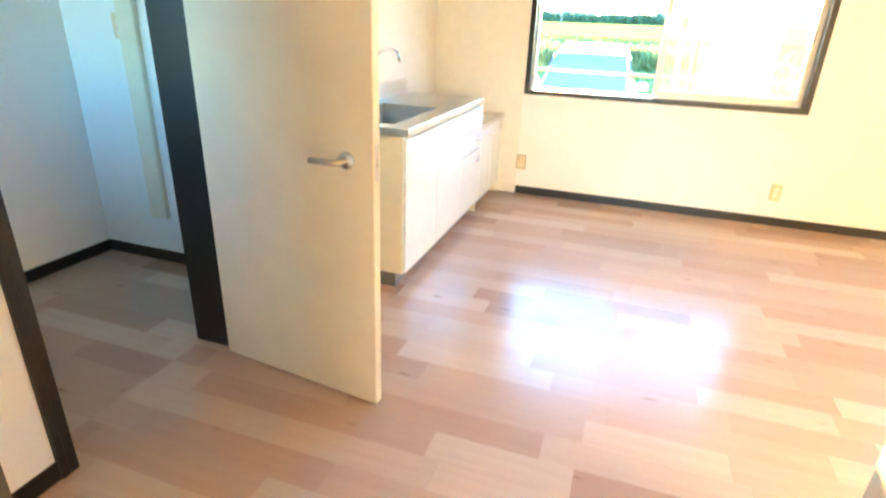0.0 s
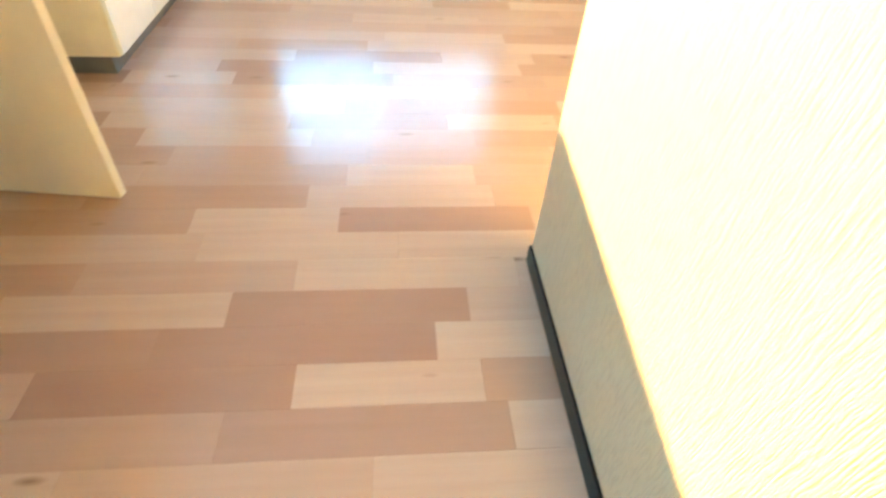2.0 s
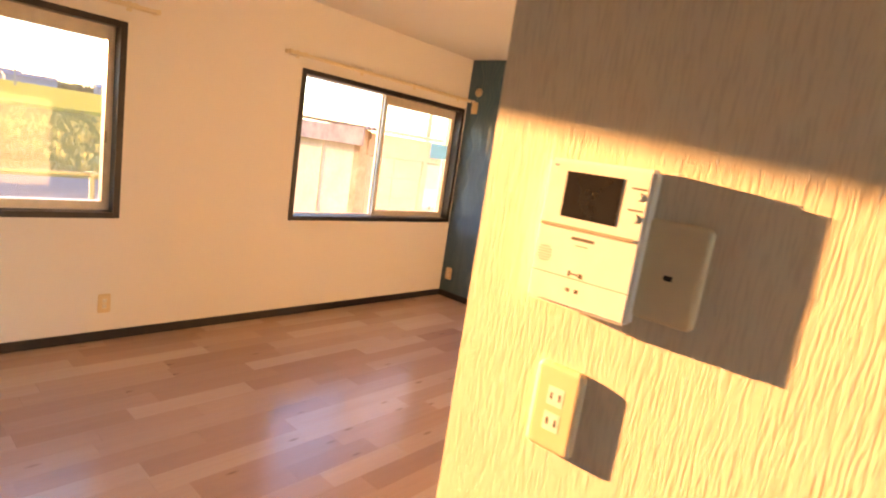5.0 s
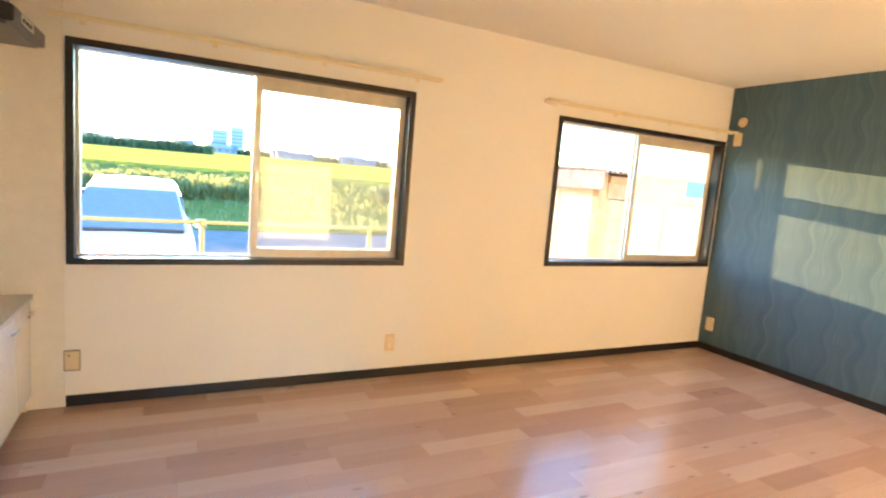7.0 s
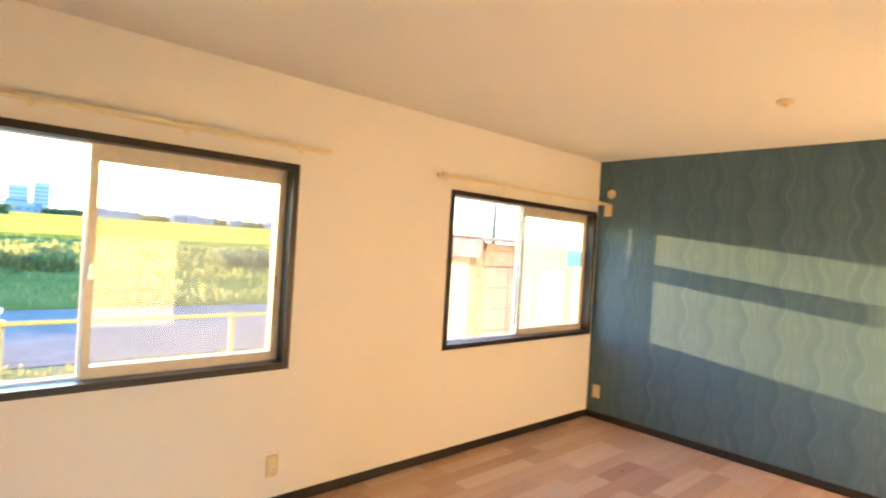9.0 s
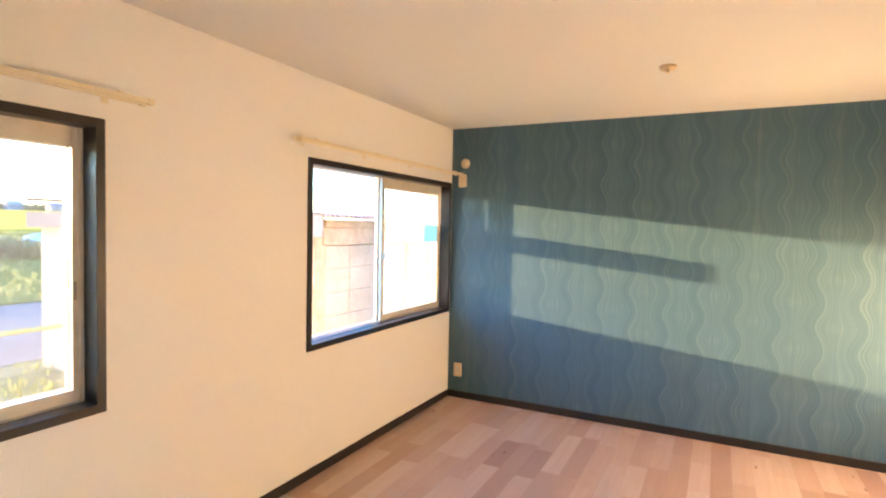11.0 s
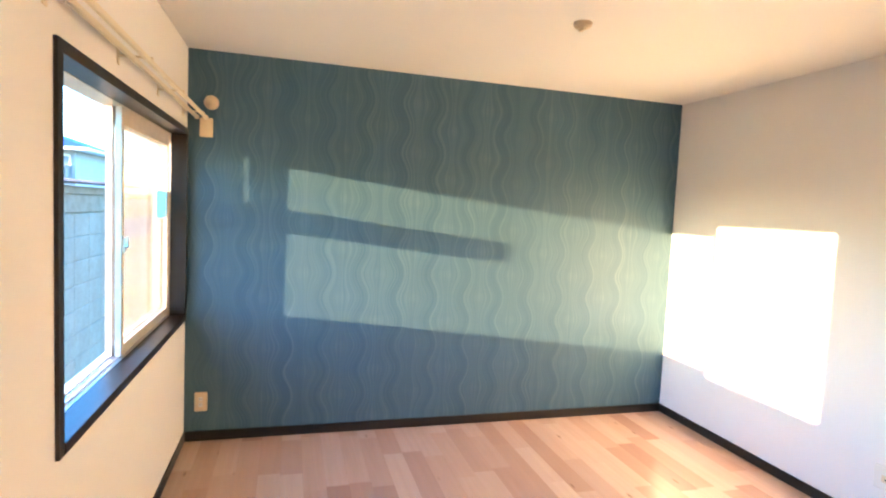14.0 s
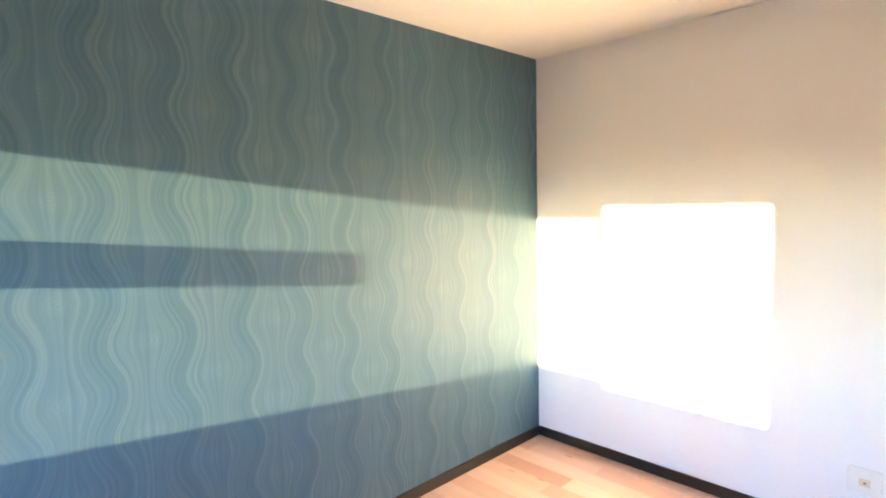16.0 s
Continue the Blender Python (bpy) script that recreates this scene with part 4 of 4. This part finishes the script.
# ---- parked car, nose to the house ----
def car(cx, y0):
    """y0: the nose."""
    g = GROUND + 0.012
    c = root("car", (cx, y0 + 2.0, g), "white parked car with its nose to the railing", "car")

    def loft(sections, mat, name, parent, label=""):
        bm = bmesh.new()
        prev = None
        for y, ring in sections:
            cur = [bm.verts.new((cx + x, y0 + y, g + z)) for x, z in ring]
            if prev:
                for i in range(len(cur)):
                    j = (i + 1) % len(cur)
                    bm.faces.new((prev[i], prev[j], cur[j], cur[i]))
            else:
                bm.faces.new(cur[::-1])
            prev = cur
        bm.faces.new(prev)
        return part(name, bm, mat, parent, label, 0.012, True)

    def sec(w, z0, z1, r=0.08):
        return [(-w, z0), (w, z0), (w * 1.01, (z0 + z1) * 0.55), (w * 0.97, z1 - r), (w * 0.86, z1), (0.4 * w, z1 + 0.02), (0, z1 + 0.025), (-0.4 * w, z1 + 0.02), (-w * 0.86, z1), (-w * 0.97, z1 - r), (-w * 1.01, (z0 + z1) * 0.55)]

    body = loft([(0.0, sec(0.70, 0.26, 0.58)), (0.10, sec(0.80, 0.20, 0.70)), (0.45, sec(0.84, 0.18, 0.80)), (1.05, sec(0.845, 0.18, 0.90)), (1.6, sec(0.845, 0.18, 0.93)),
                 (3.4, sec(0.845, 0.18, 0.95)), (3.85, sec(0.80, 0.22, 0.92)), (3.95, sec(0.74, 0.28, 0.80))], M_CARW, "body", c)
    loft([(1.00, sec(0.74, 0.86, 0.90, 0.02)), (1.72, sec(0.64, 0.86, 1.42)), (2.0, sec(0.63, 0.86, 1.53)), (2.35, sec(0.62, 0.86, 1.585)), (3.0, sec(0.62, 0.86, 1.56)), (3.6, sec(0.66, 0.86, 1.10))], M_CARW, "cabin", c, "white roof")

    def quad(pts, mat, name, parent, thick=0.012):
        bm = bmesh.new()
        f = bm.faces.new([bm.verts.new((cx + x, y0 + y, g + z)) for x, y, z in pts])
        bm.normal_update()
        r = bmesh.ops.extrude_face_region(bm, geom=[f])
        v = [e for e in r["geom"] if isinstance(e, bmesh.types.BMVert)]
        n = f.normal.copy()
        bmesh.ops.translate(bm, verts=v, vec=n * thick)
        return part(name, bm, mat, parent)

    ws = quad([(-0.69, 0.93, 0.945), (0.69, 0.93, 0.945), (0.575, 1.62, 1.45), (-0.575, 1.62, 1.45)], M_CARG, "windscreen", c)
    for s in (-1, 1):
        part("wiper", tube([(cx + s * 0.1 - 0.3, y0 + 1.00, g + 0.955), (cx + s * 0.1 + 0.28, y0 + 1.02, g + 0.965)], 0.008, 6), M_RUBBER, ws)
        quad([(s * 0.745, 1.15, 0.95), (s * 0.715, 2.95, 0.97), (s * 0.625, 2.85, 1.40), (s * 0.645, 1.75, 1.39)], M_CARG, "side_window", c)
        mir = part("mirror", box(cx + s * 0.80, cx + s * 0.99, y0 + 1.22, y0 + 1.32, g + 0.94, g + 1.07), M_CARW, c, "", 0.03, True)
        part("headlight", box(cx + s * 0.52 - 0.17, cx + s * 0.52 + 0.17, y0 - 0.01, y0 + 0.14, g + 0.52, g + 0.65), M_LAMP, c, "clear headlight", 0.03, True)
        for y in (0.75, 3.15):
            w = part("wheel", rod((cx + s * 0.66, y0 + y, g + 0.29), (cx + s * 0.855, y0 + y, g + 0.29), 0.29, 24), M_RUBBER, c, "black tyre", 0.02, True)
            part("rim", rod((cx + s * 0.85, y0 + y, g + 0.29), (cx + s * 0.862, y0 + y, g + 0.29), 0.19, 20), M_ALUW, w, "silver rim", 0.004)
    part("cowl", box(cx - 0.68, cx + 0.68, y0 + 0.90, y0 + 1.02, g + 0.895, g + 0.935), M_RUBBER, c, "black wiper cowl", 0.01)
    part("grille", box(cx - 0.42, cx + 0.42, y0 - 0.012, y0 + 0.05, g + 0.32, g + 0.46), M_RUBBER, c, "", 0.01)
    part("number_plate", box(cx - 0.165, cx + 0.165, y0 - 0.03, y0 - 0.008, g + 0.34, g + 0.50), M_PAPER, c, "", 0.003)
    for i, x in enumerate((-0.12, 0.05, 0.2)):
        part("sticker", box(cx + x, cx + x + 0.06, y0 + 1.600, y0 + 1.612, g + 1.375, g + 1.405), M_PAPER, ws)


car(-4.99, 4.25)

# ---- old shed outside the second window ----
shed = root("shed", (2.0, 3.2, GROUND), "old block shed with a rusty door and tin roof", "shed")
SX0, SX1, SYF, SYB = -0.06, 4.10, 1.50, 6.5
part("side_wall", box(SX0, SX0 + 0.08, SYF, SYB, GROUND, 1.62), M_SHED, shed, "cream sheet side wall")
for y in (2.25, 3.15, 4.05, 4.95, 5.85):
    part("batten", box(SX0 - 0.012, SX0, y - 0.02, y + 0.02, GROUND, 1.50), M_SHED, shed)
part("corner_post", box(SX0 - 0.01, SX0 + 0.13, SYF - 0.012, SYF + 0.10, GROUND, 1.60), M_TIMBER, shed, "weathered brown corner post", 0.004)
part("rear_wall", boxes((SX0 + 0.08, SX1, SYB - 0.1, SYB, GROUND, 1.50), (SX1 - 0.1, SX1, SYF + 0.1, SYB - 0.1, GROUND, 1.50)), M_SHED, shed)
part("core_wall", boxes((SX0 + 0.13, 1.06, SYF + 0.002, SYF + 0.1, GROUND, 1.31), (1.80, SX1, SYF + 0.002, SYF + 0.1, GROUND, 1.31)), M_BLOCK, shed, "mortar bed")
part("beam", box(SX0 + 0.10, SX1 + 0.02, SYF - 0.03, SYF + 0.10, 1.315, 1.50), M_TIMBER, shed, "brown timber lintel beam", 0.004)
part("plate_beam", box(SX0 + 0.10, SX1 + 0.04, SYF - 0.06, SYF + 0.10, 1.502, 1.58), M_TIMBER, shed, "", 0.004)
sd = part("door", box(1.12, 1.75, SYF + 0.035, SYF + 0.065, GROUND + 0.02, 1.288), M_TINDOOR, shed, "pale blue-grey metal door, flaking", 0.003)
part("door_post", box(1.75, 1.86, SYF - 0.02, SYF + 0.10, GROUND, 1.315), M_TIMBER, shed, "", 0.004)
part("door_post", box(1.02, 1.12, SYF - 0.02, SYF + 0.10, GROUND, 1.315), M_TIMBER, shed, "", 0.004)
part("notice", box(1.17, 1.52, SYF + 0.032, SYF + 0.035, 0.70, 0.95), M_PAPER, sd, "faded white notice")
for i in range(9):
    x = 1.30 + 0.042 * (i % 6) + rng.uniform(-0.01, 0.01)
    z = 0.40 + rng.uniform(-0.06, 0.18) - 0.2 * (i // 6)
    part("rust_streak", box(x, x + rng.uniform(0.015, 0.036), SYF + 0.0315, SYF + 0.035, z, z + rng.uniform(0.14, 0.30)), M_RUST, sd, "rust streak")
bm = bmesh.new()
n = 60
rows = []
for y, z in ((SYF - 0.22, 1.615), (SYB + 0.15, 1.80)):
    for lift in (0, 0.008):
        rows.append([bm.verts.new((SX0 - 0.15 + (SX1 - SX0 + 0.35) * i / (n * 2), y, z + lift + 0.016 * math.cos(math.pi * i))) for i in range(n * 2 + 1)])
for a, b in ((0, 2), (1, 3), (0, 1), (2, 3)):
    for i in range(n * 2):
        bm.faces.new((rows[a][i], rows[a][i + 1], rows[b][i + 1], rows[b][i]))
part("roof", bm, M_TIN, shed, "rusty corrugated tin roof")
part("fascia", box(SX0 - 0.14, SX0 - 0.12, SYF - 0.20, SYB + 0.1, 1.41, 1.62), M_TIN, shed, "grey hanging tin fascia")
bl = bmesh.new()
box(-0.205, 0.205, -0.02, 0.03, -0.12, 0.12, bl)
bmesh.ops.bevel(bl, geom=bl.edges[:], offset=0.006, segments=1, affect="EDGES")
bme = bpy.data.meshes.new("block")
bl.to_mesh(bme)
bl.free()
bme.materials.append(M_BLOCK)
for r in range(8):
    z = 1.185 - 0.25 * r
    for x in [2.07 + 0.42 * c for c in range(5)] + [0.30, 0.72]:
        ob = new("block", bme)
        ob.parent = shed
        ob.location = Vector((x, SYF + 0.012, z)) - Vector(shed.location)

# neighbour's house with the blue roof
hx, hy = 32.0, 11.2
nb = root("house", (hx + 4, hy + 2, GROUND), "pale two-storey house with a blue tiled roof", "house")
part("wall", box(hx, hx + 8, hy, hy + 8, GROUND, 4.05), M_HOUSE, nb)
part("porch_wall", box(hx - 3, hx, hy + 4.6, hy + 11, GROUND, 3.4), M_HOUSE, nb)
bm = bmesh.new()
rv = [bm.verts.new(p) for p in ((hx - 0.9, hy - 0.9, 4.02), (hx + 8.9, hy - 0.9, 4.02), (hx + 8.9, hy + 8.9, 4.02), (hx - 0.9, hy + 8.9, 4.02), (hx + 3, hy + 4, 5.6), (hx + 5, hy + 4, 5.6))]
for f in ((0, 1, 5, 4), (1, 2, 5), (2, 3, 4, 5), (3, 0, 4), (3, 2, 1, 0)):
    bm.faces.new([rv[i] for i in f])
part("roof", bm, M_BLUEROOF, nb, "blue glazed hip roof")
part("eave", box(hx - 0.95, hx + 8.95, hy - 0.95, hy + 8.95, 3.86, 4.02), M_PLATEW, nb)
for y, z0, z1 in ((hy + 3.1, 2.8, 3.6), (hy + 1.0, 2.8, 3.6), (hy + 3.1, 0.2, 1.7)):
    w = part("window", box(hx - 0.05, hx, y - 0.75, y + 0.75, z0, z1), M_CARG, nb, "dark window")
    part("frame", boxes((hx - 0.08, hx - 0.05, y - 0.78, y - 0.70, z0, z1), (hx - 0.08, hx - 0.05, y + 0.70, y + 0.78, z0, z1), (hx - 0.08, hx - 0.05, y - 0.04, y + 0.04, z0, z1),
                        (hx - 0.08, hx - 0.05, y - 0.78, y + 0.78, z1 - 0.06, z1 + 0.02), (hx - 0.08, hx - 0.05, y - 0.78, y + 0.78, z0 - 0.02, z0 + 0.06)), M_PLATEW, w)
part("balcony", box(hx - 0.9, hx, hy + 0.2, hy + 1.8, 2.2, 3.0), M_GREY, nb)

# ---- floor planks, last ----
pl = bmesh.new()
box(-0.5, 0.5, -0.5, 0.5, -1, 0, pl)
pme = bpy.data.meshes.new("plank")
pl.to_mesh(pme)
pl.free()
pme.materials.append(M_FLOOR)
PITCH, GAP = 0.1205, 0.0005
PR = random.Random(11)


def plank(x0, x1, y0, y1):
    ob = new("plank", pme)
    ob.parent = floor
    ob.matrix_basis = Matrix.LocRotScale(((x0 + x1) / 2, (y0 + y1) / 2, 0), None, (x1 - x0 - GAP, y1 - y0 - GAP, 0.003))


def lay(x0, x1, y0, y1, joints=None):
    """Rows of planks over a rectangle, on one grid of rows. joints: known joints by row."""
    r = math.floor((y0 - ROW0) / PITCH + 1e-6)
    while ROW0 + r * PITCH < y1 - 0.004:
        a, b = max(y0, ROW0 + r * PITCH), min(y1, ROW0 + (r + 1) * PITCH)
        x = x0 - PR.uniform(0.05, 0.6)
        known = (joints or {}).get(r)
        if known:
            x = known[0]
            while x > x0:
                x -= PR.choice((0.62, 0.69))
        while x < x1 - 0.004:
            nxt = x + PR.choice((0.45, 0.62, 0.69, 0.69))
            for k in known or ():
                if x < k - 0.2 and nxt > k - 0.2:
                    nxt = k
            if b - a > 0.004 and min(x1, nxt) - max(x0, x) > 0.004:
                plank(max(x0, x), min(x1, nxt), a, b)
            x = nxt
        r += 1


ROW0 = -3.722      # a joint between two rows
SEAM = ROW0 + 2 * PITCH
lay(-5.718, -3.609, -4.13, SEAM, {-2: (-4.889,), -1: (-4.692, -4.064), 0: (-4.958, -4.398, -3.753), 1: (-4.849, -4.252)})
lay(-5.718, 0.0, SEAM, 0.0, {2: (-4.606, -3.909), 3: (-5.032, -4.450, -3.813), 4: (-4.872, -4.292, -3.655), 5: (-4.581, -4.001)})
lay(-6.85, -5.718, -4.13, -2.15)
lay(-4.88, -3.3, -6.28, -4.13)
